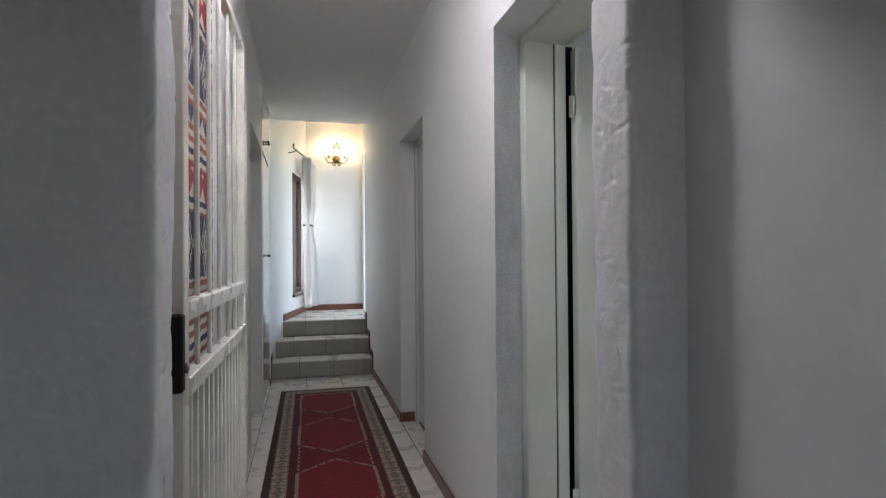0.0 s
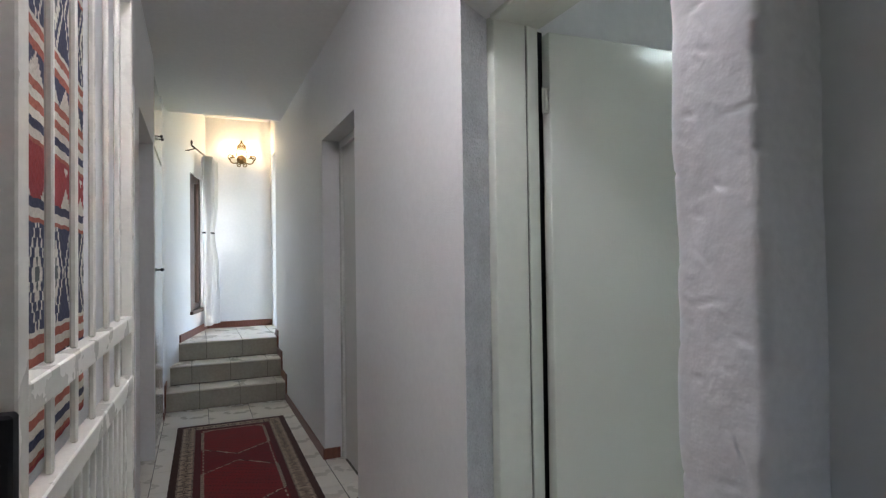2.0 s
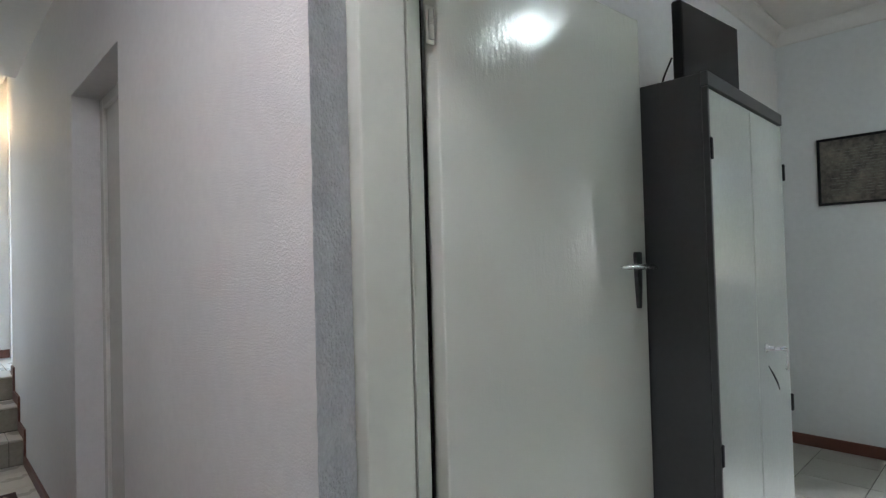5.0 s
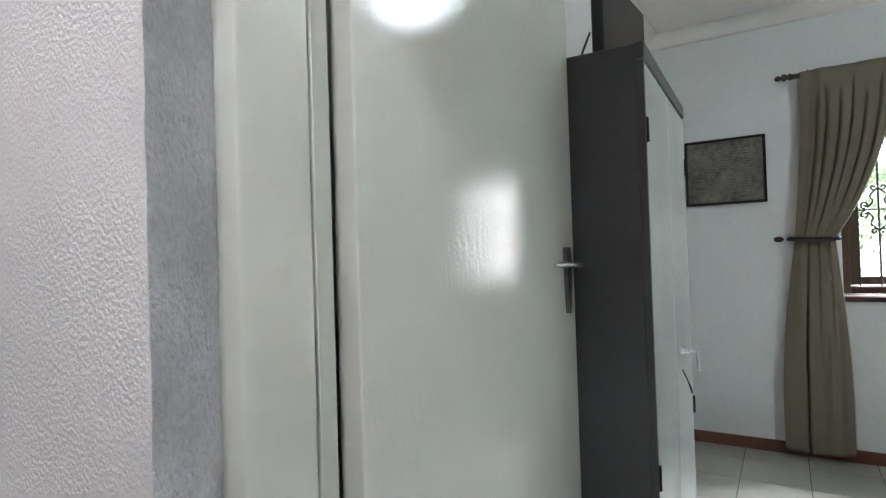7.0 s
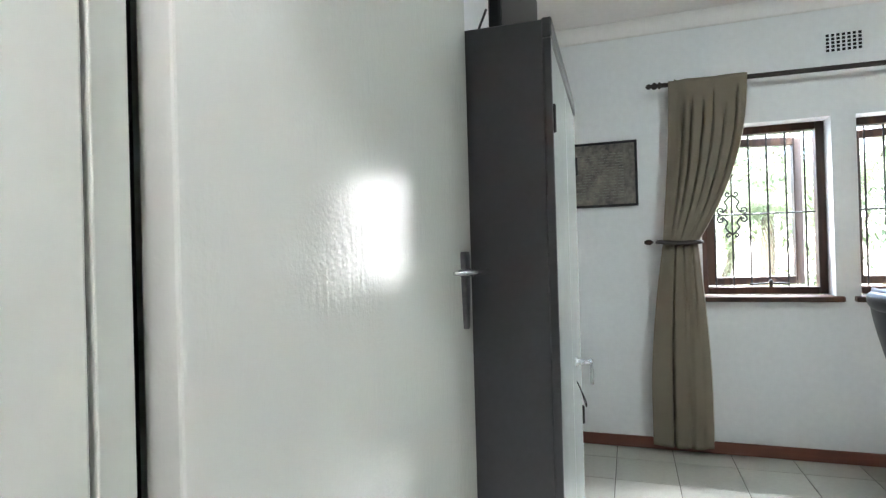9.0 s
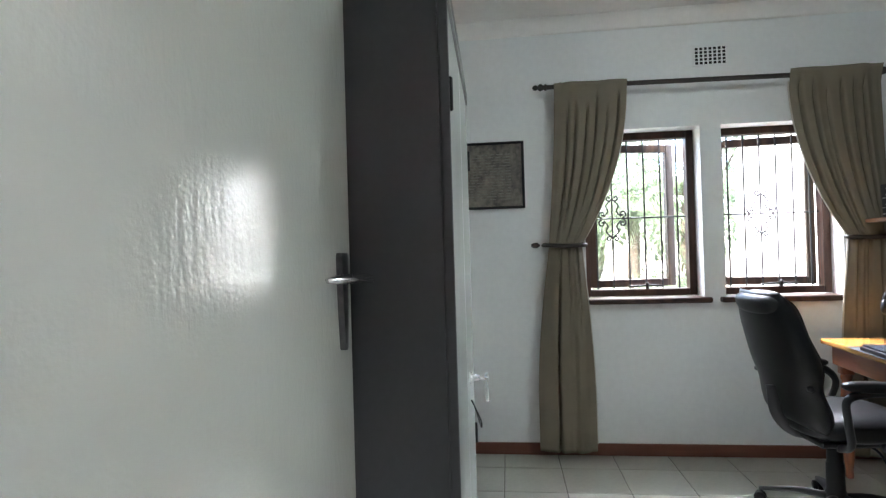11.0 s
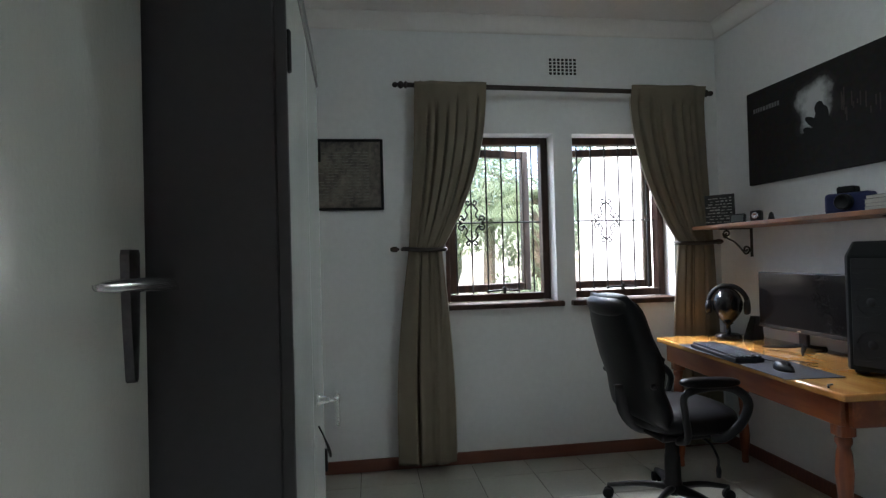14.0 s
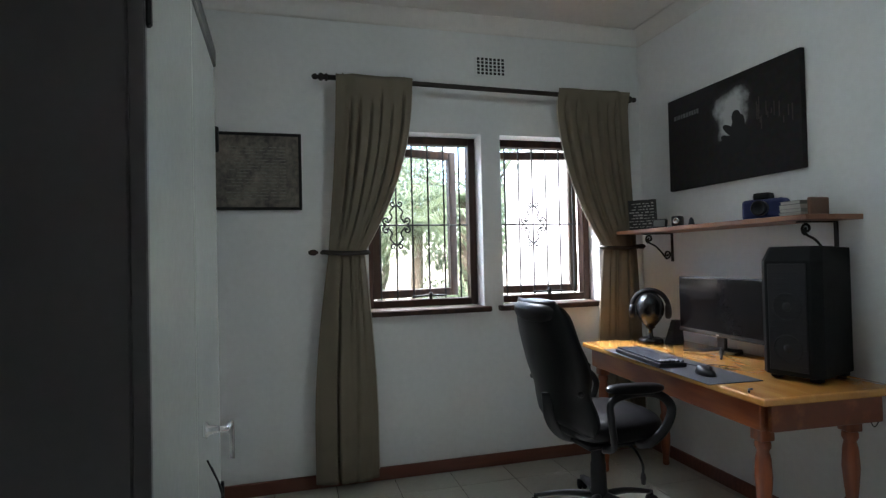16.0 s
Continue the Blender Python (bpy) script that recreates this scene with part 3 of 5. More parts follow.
# landing window, curtain and rod
lw = tagged(new("window_3"), "narrow dark-framed window with light behind it", "window", kind="structure")
part("window_frame", askew(boxes((W0, W0 + 0.24, 0.012, 0.12, WZ0, WZ1), (W1 - 0.06, W1, 0.03, 0.12, WZ0, WZ1), (W0 + 0.24, W1 - 0.06, 0.03, 0.12, WZ0, WZ0 + 0.06), (W0 + 0.24, W1 - 0.06, 0.03, 0.12, WZ1 - 0.06, WZ1), bevel=0.004)), DARKW, lw)
part("window_sill", askew(boxes((W0 - 0.02, W1, -0.03, 0.03, WZ0 - 0.035, WZ0), bevel=0.004)), DARKW, lw)
pane = part("pane", askew(boxes((W0 + 0.24, W1 - 0.06, 0.07, 0.074, WZ0 + 0.06, WZ1 - 0.06))), GLASS, lw)
pane.visible_shadow = False

rod = thing("curtain_rod", "short wrought-iron curtain rod with curled ends", "curtain rod", (P0.x, P0.y, 2.46), ASKEW)
bm = bmesh.new()
tube(bm, curve([(0.50, -0.09, 0), (1.36, -0.09, 0)], 6), 0.009, 8)
tube(bm, spiral((0.50, -0.09, 0.03), 0.03, -1.3, (1, 0, 0), (0, 0, 1), -math.pi / 2), 0.006, 6)
part("rod", bm, IRON, rod, smooth=True)
for x in (0.62, 1.30):
    bm = bmesh.new()
    tube(bm, curve([(x, 0, -0.03), (x, -0.05, -0.02), (x, -0.09, -0.006)], 4), 0.006, 6)
    part("bracket", bm, IRON, rod, smooth=True)
cur = thing("white_curtain", "white curtain gathered by a tie beside the window", "curtain", (P0.x, P0.y, LZ), ASKEW)


def drape(u, v, top, tie, bottom, ztop, ztie, zbot, folds, depth, off, tie_depth=0.4):
    """Gathered cloth: edges at top, tie and bottom, with pleats."""
    z = ztop + (zbot - ztop) * v
    if z >= ztie:
        k = (ztop - z) / (ztop - ztie)
        s = k * k * (1.6 - 0.6 * k)
        a, b = top[0] + (tie[0] - top[0]) * s, top[1] + (tie[1] - top[1]) * (k ** 2.1)
    else:
        k = (ztie - z) / (ztie - zbot)
        s = math.sin(math.pi / 2 * min(1, k * 1.25))
        a, b = tie[0] + (bottom[0] - tie[0]) * s, tie[1] + (bottom[1] - tie[1]) * s
    near = math.exp(-((z - ztie) / 0.22) ** 2)
    amp = depth * (1 - (1 - tie_depth) * near) * (0.75 + 0.25 * math.sin(7 * u + 3 * v))
    ph = 2 * math.pi * folds * u + 0.9 * math.sin(3.1 * v + 5 * u) + 0.5 * math.sin(9 * u)
    return a + (b - a) * u, off + amp * math.sin(ph) + 0.3 * amp * math.sin(2.3 * ph + 1.0), z


def white_drape(u, v):
    s, d, z = drape(u, v, (0.99, 1.38), (1.04, 1.31), (1.0, 1.47), 2.45, 1.60, LZ + 0.08, 5, 0.052, -0.12)
    return Vector((s, d, z - LZ))


part("cloth", sheet(bmesh.new(), white_drape, 60, 40, 0.003), WHITEF, cur, smooth=True)
bm = bmesh.new()
tube(bm, curve([(1.09, -0.12, 1.62 - LZ), (1.20, -0.15, 1.615 - LZ), (1.31, -0.12, 1.62 - LZ), (1.34, -0.06, 1.63 - LZ), (1.34, 0.0, 1.63 - LZ)], 4), 0.010, 8)
part("tieback", bm, IRON, cur, "dark iron curtain holdback", True)

# wall light on the landing
sc = thing("wall_sconce", "lit wrought-iron wall light with scrolled arms", "wall lamp", (0.825, LY, 2.52))
bm = bmesh.new()
lathe(bm, [(0.0, 0), (0.05, 0.0), (0.055, 0.008), (0.03, 0.02), (0.012, 0.05), (0.0, 0.055)], (0, 0, 0), Euler((radians(90), 0, 0)).to_matrix(), 18)
part("back_plate", bm, BRASS, sc, smooth=True)
for s in (-1, 1):
    bm = bmesh.new()
    tube(bm, curve([(0, -0.04, 0), (s * 0.05, -0.07, -0.05), (s * 0.11, -0.08, -0.055), (s * 0.145, -0.08, 0.0)], 5), 0.007, 8)
    tube(bm, spiral((s * 0.125, -0.08, 0.015), 0.035, s * 1.4, (1, 0, 0), (0, 0, 1), -math.pi / 2), 0.006, 6)
    tube(bm, spiral((s * 0.03, -0.06, -0.075), 0.028, -s * 1.3, (1, 0, 0), (0, 0, 1), math.pi / 2), 0.006, 6)
    lathe(bm, [(0.022, 0), (0.03, 0.006), (0.012, 0.012), (0.012, 0.045)], (s * 0.10, -0.08, 0.005), n=14)
    part("arm", bm, BRASS, sc, smooth=True)
    bm = bmesh.new()
    lathe(bm, [(0.006, 0), (0.018, 0.02), (0.021, 0.04), (0.012, 0.072), (0.002, 0.092)], (s * 0.10, -0.08, 0.05), n=14)
    part("bulb", bm, glow("warm_bulb", (1.0, 0.74, 0.38), 5.0), sc, "glowing warm candle bulb", True)
bm = bmesh.new()
tube(bm, curve([(-0.055, -0.03, 0.03), (-0.05, -0.03, 0.12), (0, -0.03, 0.20), (0.05, -0.03, 0.12), (0.055, -0.03, 0.03)], 5), 0.006, 8)
tube(bm, spiral((-0.03, -0.03, 0.15), 0.025, 1.2, (1, 0, 0), (0, 0, 1), 0), 0.005, 6)
tube(bm, spiral((0.03, -0.03, 0.15), 0.025, -1.2, (1, 0, 0), (0, 0, 1), math.pi), 0.005, 6)
lathe(bm, [(0.004, 0), (0.014, 0.01), (0.004, 0.03)], (0, -0.03, 0.20), n=10)
part("crest", bm, BRASS, sc, smooth=True)
for s in (-1, 1):
    lamp("sconce_light", "POINT", pose(0.825 + s * 0.10, LY - 0.11, 2.66), 0.22, (1.0, 0.70, 0.36), r=0.02)

# ceiling lights
for nm, (x, y, z), colour, power, lab in (("office_ceiling_light", OFFICE_LAMP, (0.84, 1.0, 0.96), 8, "round cool-white glass ceiling light"), ("corridor_ceiling_light", HALL_LAMP, (0.98, 0.965, 0.97), 13.5, "round white glass ceiling light")):
    cl = thing(nm, lab, "ceiling light", (x, y, z))
    top = (OZ if nm.startswith("office") else CZ) - z
    bm = bmesh.new()
    lathe(bm, [(0.10, top - 0.025), (0.105, top - 0.01), (0.105, top)], n=28)
    part("base", bm, FRAMEW, cl, smooth=True)
    bm = bmesh.new()
    lathe(bm, [(0.002, -0.055 + top - 0.03), (0.04, -0.05 + top - 0.03), (0.075, -0.035 + top - 0.03), (0.092, top - 0.035), (0.096, top - 0.025)], n=28)
    part("shade", bm, glow(nm + "_glass", colour, power), cl, "glowing opal glass shade", True)

# ---- security gate, wall hanging, runner ----
gate = thing("security_gate", "cream-painted steel bar security gate folded back against the wall", "gate", (0.125, 1.845, 0.03), 88.5)
GW, GH = 1.01, 2.03
part("frame", boxes((0, 0.045, -0.015, 0.015, 0, GH), (GW - 0.03, GW, -0.015, 0.015, 0, GH), (0.045, GW - 0.03, -0.015, 0.015, GH - 0.03, GH), (0.045, GW - 0.03, -0.015, 0.015, 0, 0.03), bevel=0.003), GATEW, gate)
for z in (0.925, 1.09):
    part("rail", boxes((0.045, GW - 0.03, -0.016, 0.016, z - 0.022, z + 0.022), bevel=0.003), GATEW, gate)
for k in range(5):
    x = 0.045 + (GW - 0.075) * (k + 1) / 6
    part("bar", boxes((x - 0.006, x + 0.006, -0.006, 0.006, 1.112, GH - 0.03), bevel=0.003), GATEW, gate)
    part("bar", boxes((x - 0.006, x + 0.006, -0.006, 0.006, 0.947, 1.068), bevel=0.003), GATEW, gate)
for k in range(13):
    x = 0.045 + (GW - 0.075) * (k + 1) / 14
    part("bar", boxes((x - 0.007, x + 0.007, -0.007, 0.007, 0.03, 0.903), bevel=0.002), GATEW, gate)
lock = part("lock_box", boxes((-0.030, -0.002, -0.018, 0.018, 0.93, 1.09), bevel=0.004), MATTE, gate, "dark steel lock box")
bm = bmesh.new()
lathe(bm, [(0.011, 0), (0.011, 0.006), (0.006, 0.008)], (-0.019, -0.02, 0.98), Euler((radians(90), 0, 0)).to_matrix(), 14)
part("lock_cylinder", bm, HANDLE, lock, smooth=True)


def woven(name, w, h, nx, ny, colours, pick, thick):
    """Flat-woven textile: every knot cell takes its colour from pick(i, j); lies in the x-y plane."""
    verts, faces, ids = [], [], []
    for j in range(ny + 1):
        for i in range(nx + 1):
            verts.append((w * i / nx + 0.0012 * math.sin(j * 0.7), h * j / ny + 0.0012 * math.sin(i * 0.9), thick + 0.0008 * math.sin(i * 1.9) * math.sin(j * 2.3)))
    for j in range(ny):
        for i in range(nx):
            a = j * (nx + 1) + i
            faces.append((a, a + 1, a + nx + 2, a + nx + 1))
            ids.append(pick(i, j))
    base = len(verts)
    ring = [i for i in range(nx + 1)] + [j * (nx + 1) + nx for j in range(1, ny + 1)] + [ny * (nx + 1) + i for i in range(nx - 1, -1, -1)] + [j * (nx + 1) for j in range(ny - 1, 0, -1)]
    for r in ring:
        verts.append((verts[r][0], verts[r][1], 0.0))
    n = len(ring)
    for k in range(n):
        faces.append((ring[(k + 1) % n], ring[k], base + k, base + (k + 1) % n))
        ids.append(0)
    me = bpy.data.meshes.new(name)
    me.from_pydata(verts, [], faces)
    for m in colours:
        me.materials.append(m)
    me.polygons.foreach_set("material_index", ids)
    me.update()
    return me


def yarn(name, c):
    return mat(name, c, 0.95, vary=0.28, scale=9, fine=260, bump=0.35, bump_scale=420, depth=0.0015)


YARNS = [yarn("yarn_cream", (0.62, 0.58, 0.49)), yarn("yarn_red", (0.30, 0.035, 0.035)), yarn("yarn_navy", (0.035, 0.04, 0.085)), yarn("yarn_rust", (0.36, 0.10, 0.06)), yarn("yarn_slate", (0.09, 0.10, 0.10))]


def kilim(i, j):
    band = j % 64
    if 27 <= band < 49:
        di, dj = abs((i % 14) - 7), abs(band - 38)
        d = di + (dj // 2)
        return 0 if d in (2, 3, 6) else (4 if d < 2 else 2)
    if 14 <= band < 20:
        return 2 if (abs((i % 12) - 6) < band - 13) else 0
    if band >= 54 or band < 1:
        return 1 if (abs((i % 16) - 8) + abs((band % 12) - 6)) > 4 else 0
    return (3, 0, 2, 0, 3, 0)[(band // 2) % 6]


kil = new("kilim_wall_hanging", woven("kilim", 0.92, 1.62, 92, 190, YARNS, kilim, 0.006))
kil.matrix_world = pose(LX + 0.003, 1.715, 0.945) @ Euler((radians(90), 0, radians(90))).to_matrix().to_4x4()
tagged(kil, "red, navy and cream striped flat-woven kilim hanging on the wall", "wall hanging")

RUGC = [yarn("rug_border", (0.055, 0.018, 0.014)), yarn("rug_field", (0.17, 0.008, 0.014)), yarn("rug_cream", (0.46, 0.35, 0.26)), yarn("rug_deep", (0.085, 0.008, 0.012)), yarn("rug_dark", (0.03, 0.013, 0.013)), yarn("rug_bright", (0.22, 0.012, 0.016))]
RNX, RNY = 80, 264


def rug(i, j):
    e = min(i, RNX - 1 - i)
    f = min(j, RNY - 1 - j)
    d = min(e, f)
    if d < 4:
        return 0
    if d < 13:
        k = j if e <= f else i
        m, c = k % 9, d - 8
        if d in (4, 12):
            return 4 if k % 2 else 2
        return 4 if (abs(m - 4) + abs(c) in (1, 3) or (m == 0 and abs(c) < 3)) else 2
    if d < 17:
        return 3
    x, y = i - RNX / 2 + 0.5, (j % 88) - 44
    hexa = abs(x) + max(0, abs(y) - 20) * 1.25
    if abs(hexa - 22) < 0.8:
        return 2 if (i + j) % 3 else 4
    if d == 18 and (j // 3) % 2:
        return 2
    if hexa < 22:
        return 5 if (i * 7 + j * 3) % 11 else 3
    return 1 if (i * 5 + j * 3) % 13 else 3


rug_ob = new("runner_rug", woven("rug", 0.79, 2.62, RNX, RNY, RUGC, rug, 0.009))
rug_ob.matrix_world = pose(0.172 - 0.012, 3.19, 0.001, 0, 0, -0.6)
tagged(rug_ob, "worn dark red patterned runner with a cream motif border", "rug")

# ---- office windows ----
def tube_box(x0, x1, y0, y1, z0, z1, w):
    """Four rails of a frame in the y-z plane."""
    return [(x0, x1, y0, y0 + w, z0, z1), (x0, x1, y1 - w, y1, z0, z1), (x0, x1, y0 + w, y1 - w, z0, z0 + w), (x0, x1, y0 + w, y1 - w, z1 - w, z1)]


for i, (a, b) in enumerate(WY):
    win = tagged(new("window_%d" % (i + 1)), "dark timber window with an open casement and burglar bars", "window", kind="structure")
    fx = OX1 + 0.125
    part("window_frame", boxes(*tube_box(fx, fx + 0.075, a, b, SZ, TZ, 0.045), bevel=0.004), DARKW, win)
    part("window_sill", boxes((OX1 - 0.045, fx + 0.02, a - 0.035, b + 0.035, SZ - 0.035, SZ - 0.002), bevel=0.006), DARKW, win, "dark stained timber sill")
    # casement, hinged at its outer side and pushed open
    w, h = b - a - 0.10, TZ - SZ - 0.10
    hy = b - 0.05 if i == 0 else a + 0.05
    s = -1 if i == 0 else 1
    bm = boxes(*tube_box(0, 0.042, 0, w, 0, h, 0.052), bevel=0.004)
    bm.transform(Matrix.Diagonal((1, s, 1, 1)))
    bm.transform(pose(fx + 0.075, hy, SZ + 0.05, 0, 0, 13 if i == 0 else -8))
    sash = part("casement", bm, SASHW, win, "brown varnished casement, pushed open")
    bm = boxes((0.019, 0.023, 0.052, w - 0.052, 0.052, h - 0.052))
    bm.transform(Matrix.Diagonal((1, s, 1, 1)))
    bm.transform(pose(fx + 0.075, hy, SZ + 0.05, 0, 0, 13 if i == 0 else -8))
    p = part("pane", bm, GLASS, sash)
    p.visible_shadow = False
    bm = bmesh.new()
    mid = (a + b) / 2 - 0.05
    tube(bm, curve([(fx + 0.02, mid - 0.10, SZ + 0.062), (fx + 0.02, mid, SZ + 0.066), (fx + 0.02, mid + 0.12, SZ + 0.060)], 4), 0.007, 8)
    lathe(bm, [(0.012, SZ + 0.045), (0.010, SZ + 0.06), (0.013, SZ + 0.075), (0.006, SZ + 0.09)], (fx + 0.02, mid, 0), n=10)
    part("window_stay", bm, IRON, win, "dark iron window stay", True)
    # burglar bars
    bx = fx + 0.045
    mz = (SZ + TZ) / 2 - 0.02
    n = 6
    for k in range(n):
        y = a + 0.045 + (b - a - 0.09) * (k + 0.5) / n
        bm = bmesh.new()
        tube(bm, [(bx, y, SZ + 0.045), (bx, y, TZ - 0.045)], 0.0058, 6)
        part("bar", bm, BARS, win)
    bm = bmesh.new()
    tube(bm, [(bx, a + 0.045, mz), (bx, b - 0.045, mz)], 0.0055, 6)
    part("cross_bar", bm, BARS, win)
    bm = bmesh.new()
    yc = a + 0.045 + (b - a - 0.09) * (4.5 if i == 0 else 3.5) / n
    for su in (-1, 1):
        for sv in (-1, 1):
            U, V = (0, su, 0), (0, 0, sv)
            c = Vector((bx - 0.004, yc, mz))
            tube(bm, curve([c + Vector((0, su * 0.004, sv * 0.125)), c + Vector((0, su * 0.040, sv * 0.085)), c + Vector((0, su * 0.028, sv * 0.050)), c + Vector((0, su * 0.055, sv * 0.012))], 5), 0.0055, 6)
            tube(bm, spiral(c + Vector((0, su * 0.022, sv * 0.135)), 0.021, 1.1, U, V, -math.pi), 0.0055, 6)
            tube(bm, spiral(c + Vector((0, su * 0.066, sv * 0.030)), 0.024, 1.2, U, V, -math.pi / 2), 0.0055, 6)
    part("scroll_ornament", bm, BARS, win, "wrought scroll ornament", True)

# curtain rod and khaki curtains
rod = thing("curtain_rod", "long dark wooden curtain rod with turned finials", "curtain rod", (4.745, 1.06, 2.30))
bm = bmesh.new()
R90 = Euler((radians(90), 0, 0)).to_matrix()
tube(bm, [(0, -0.95, -0.012), (0, 0.95, 0.012)], 0.0145, 14)
part("pole", bm, DARKT, rod, smooth=True)
for s in (-1, 1):
    bm = bmesh.new()
    lathe(bm, [(0.015, 0), (0.021, 0.004), (0.021, 0.012), (0.012, 0.02), (0.022, 0.034), (0.022, 0.045), (0.010, 0.056), (0.017, 0.068), (0.014, 0.082), (0.003, 0.09)], (0, s * 0.945, s * 0.012), Euler((radians(-90 * s), 0, 0)).to_matrix(), 14)
    part("finial", bm, DARKT, rod, "turned dark wood finial", True)
    part("bracket", boxes((-0.012, 0.095, s * 0.84 - 0.012, s * 0.84 + 0.012, -0.03, 0.018), bevel=0.004), DARKW, rod)


def khaki(top, tie, bottom, seed, zb):
    """Tab-top cloth: narrow pleats that open out above the tie, one deep fold and a flat sweep below it."""
    rnd = random.Random(seed)
    pleats = [(u + rnd.uniform(-0.02, 0.02), rnd.uniform(0.012, 0.022), rnd.uniform(0.030, 0.048), rnd.uniform(0.03, 0.16), rnd.uniform(0.0, 0.25)) for u in (0.20, 0.31, 0.46, 0.60, 0.74, 0.88)]

    def fn(u, v):
        s, d, z = drape(u, v, top, tie, bottom, 2.322, 1.325, zb, 2.2, 0.010, 4.700, 0.6)
        edge = min(1.0, (2.322 - z) / 0.10)
        d += 0.030 * abs(2 * u - 1) ** 3 * edge
        if z > 1.325:
            k = (2.322 - z) / (2.322 - 1.325)
            for pu, w, dp, start, stop in pleats:
                on = max(0.0, min(1.0, (k - start) / 0.10)) * max(0.0, min(1.0, (1.05 - stop - k) / 0.30))
                d += dp * on * math.exp(-((u - pu - 0.03 * k) / w) ** 2)
        else:
            k = (1.325 - z) / (1.325 - zb)
            d += 0.050 * min(1.0, 0.25 + k * 2.0) * math.exp(-((u - 0.36) / 0.022) ** 2)
            d += 0.020 * (1 - min(1.0, k * 1.6)) * (math.exp(-((u - 0.6) / 0.03) ** 2) + math.exp(-((u - 0.82) / 0.03) ** 2))
        return Vector((d, s, z))
    return fn


EDGE_STRIP = mat("pale_edge_cloth", (0.55, 0.52, 0.45), 0.9, vary=0.1, scale=9, fine=200)
for label, top, tie, bot, hook, ends in (
        ("khaki tab-top curtain tied back beside the window", (1.965, 1.53), (2.02, 1.825), (2.11, 1.765), 2.085, 1),
        ("khaki curtain tied back above the desk", (0.10, 0.60), (0.065, 0.295), (0.03, 0.36), 0.045, -1)):
    c = thing("khaki_curtain", label, "curtain", (4.735, (bot[0] + bot[1]) / 2, 0.085), group="office curtains")
    bm = sheet(bmesh.new(), khaki(top, tie, bot, 7 + ends, 0.060), 150, 90, 0.003)
    bm.transform(Matrix.Translation((-4.735, -(bot[0] + bot[1]) / 2, -0.085)))
    part("cloth", bm, FABRIC, c, smooth=True)
    fall = khaki(top, tie, bot, 7 + ends, 0.060)
    # pale thin strip down the inner edge
    bm = bmesh.new()
    tube(bm, [fall(1.0, 0.03 + 0.95 * k / 50) + Vector((0.004, -ends * 0.003, 0)) for k in range(51)], 0.0045, 6, 0.6)
    bm.transform(Matrix.Translation((-4.735, -(bot[0] + bot[1]) / 2, -0.085)))
    part("lining", bm, EDGE_STRIP, c, "pale strip along the curtain edge", True)
    for k in (0.12, 0.3, 0.5, 0.7, 0.9):
        y = top[0] + (top[1] - top[0]) * k
        bm = bmesh.new()
        tube(bm, [(4.745 + 0.019 * math.cos(a), y, 2.30 + (y - 1.06) * 0.0126 + 0.019 * math.sin(a)) for a in [math.pi * (-0.2 + 1.4 * j / 12) for j in range(13)]] + [(4.712, y, 2.262)], 0.018, 8, 0.12)
        bm.transform(Matrix.Translation((-4.735, -(bot[0] + bot[1]) / 2, -0.085)))
        part("tab", bm, FABRIC, c, "cloth loop over the rod", True)
    bm = bmesh.new()
    y0, y1 = tie
    pts = [(4.74 + 0.09, y0 + ends * 0.03, 1.332), (4.70, y0 + ends * 0.02, 1.330), (4.675, (y0 + y1) / 2, 1.322), (4.69, y1 - ends * 0.012, 1.325), (4.75, y1 - ends * 0.015, 1.33)]
    tube(bm, curve(pts, 6), 0.011, 8, 1.3)
    bm.transform(Matrix.Translation((-4.735, -(bot[0] + bot[1]) / 2, -0.085)))
    part("tieback", bm, DARKT, c, "dark braided tieback", True)
    hk = thing("curtain_hook", "dark wooden curtain holdback on the wall", "curtain hook", (4.84, hook, 1.33), group="curtain holdbacks")
    bm = bmesh.new()
    tube(bm, [(0, 0, 0), (-0.12, 0, 0)], 0.009, 10)
    lathe(bm, [(0.010, 0), (0.017, 0.008), (0.016, 0.03), (0.008, 0.045)], (-0.11, ends * 0.0, 0), Euler((radians(-90 * ends), 0, 0)).to_matrix(), 12)
    part("hook", bm, DARKW, hk, smooth=True)

# air vent
vent = thing("air_vent", "white wall air vent with square dark holes", "air vent", (OX1, 1.0, 2.472))
part("plate", boxes((-0.006, 0, -0.105, 0.105, -0.062, 0.062), bevel=0.002), OFFICE, vent)
# holes are solid black blocks; the recess shade is in their colour
for i in range(7):
    for j in range(5):
        y, z = -0.081 + i * 0.027, -0.044 + j * 0.022
        part("hole", boxes((-0.0085, -0.0045, y - 0.008, y + 0.008, z - 0.0075, z + 0.0075)), MATTE, vent)

# framed text picture
PAPER = mat("aged_print", (0.19, 0.165, 0.135), 0.5, vary=0.5, scale=7, fine=40, stain=(0.045, 0.042, 0.038))
INK = mat("pale_print", (0.21, 0.205, 0.17), 0.6, vary=0.4, scale=30)
pic = thing("framed_picture", "framed dark mottled print of faint text lines", "picture", (OX1, 2.392, 1.788))
part("frame", boxes(*tube_box(-0.024, -0.001, -0.236, 0.236, -0.215, 0.215, 0.016), bevel=0.003), MATTE, pic, "thin dark frame")
part("print", boxes((-0.014, -0.002, -0.220, 0.220, -0.199, 0.199)), PAPER, pic)
bm = bmesh.new()
rnd = random.Random(4)
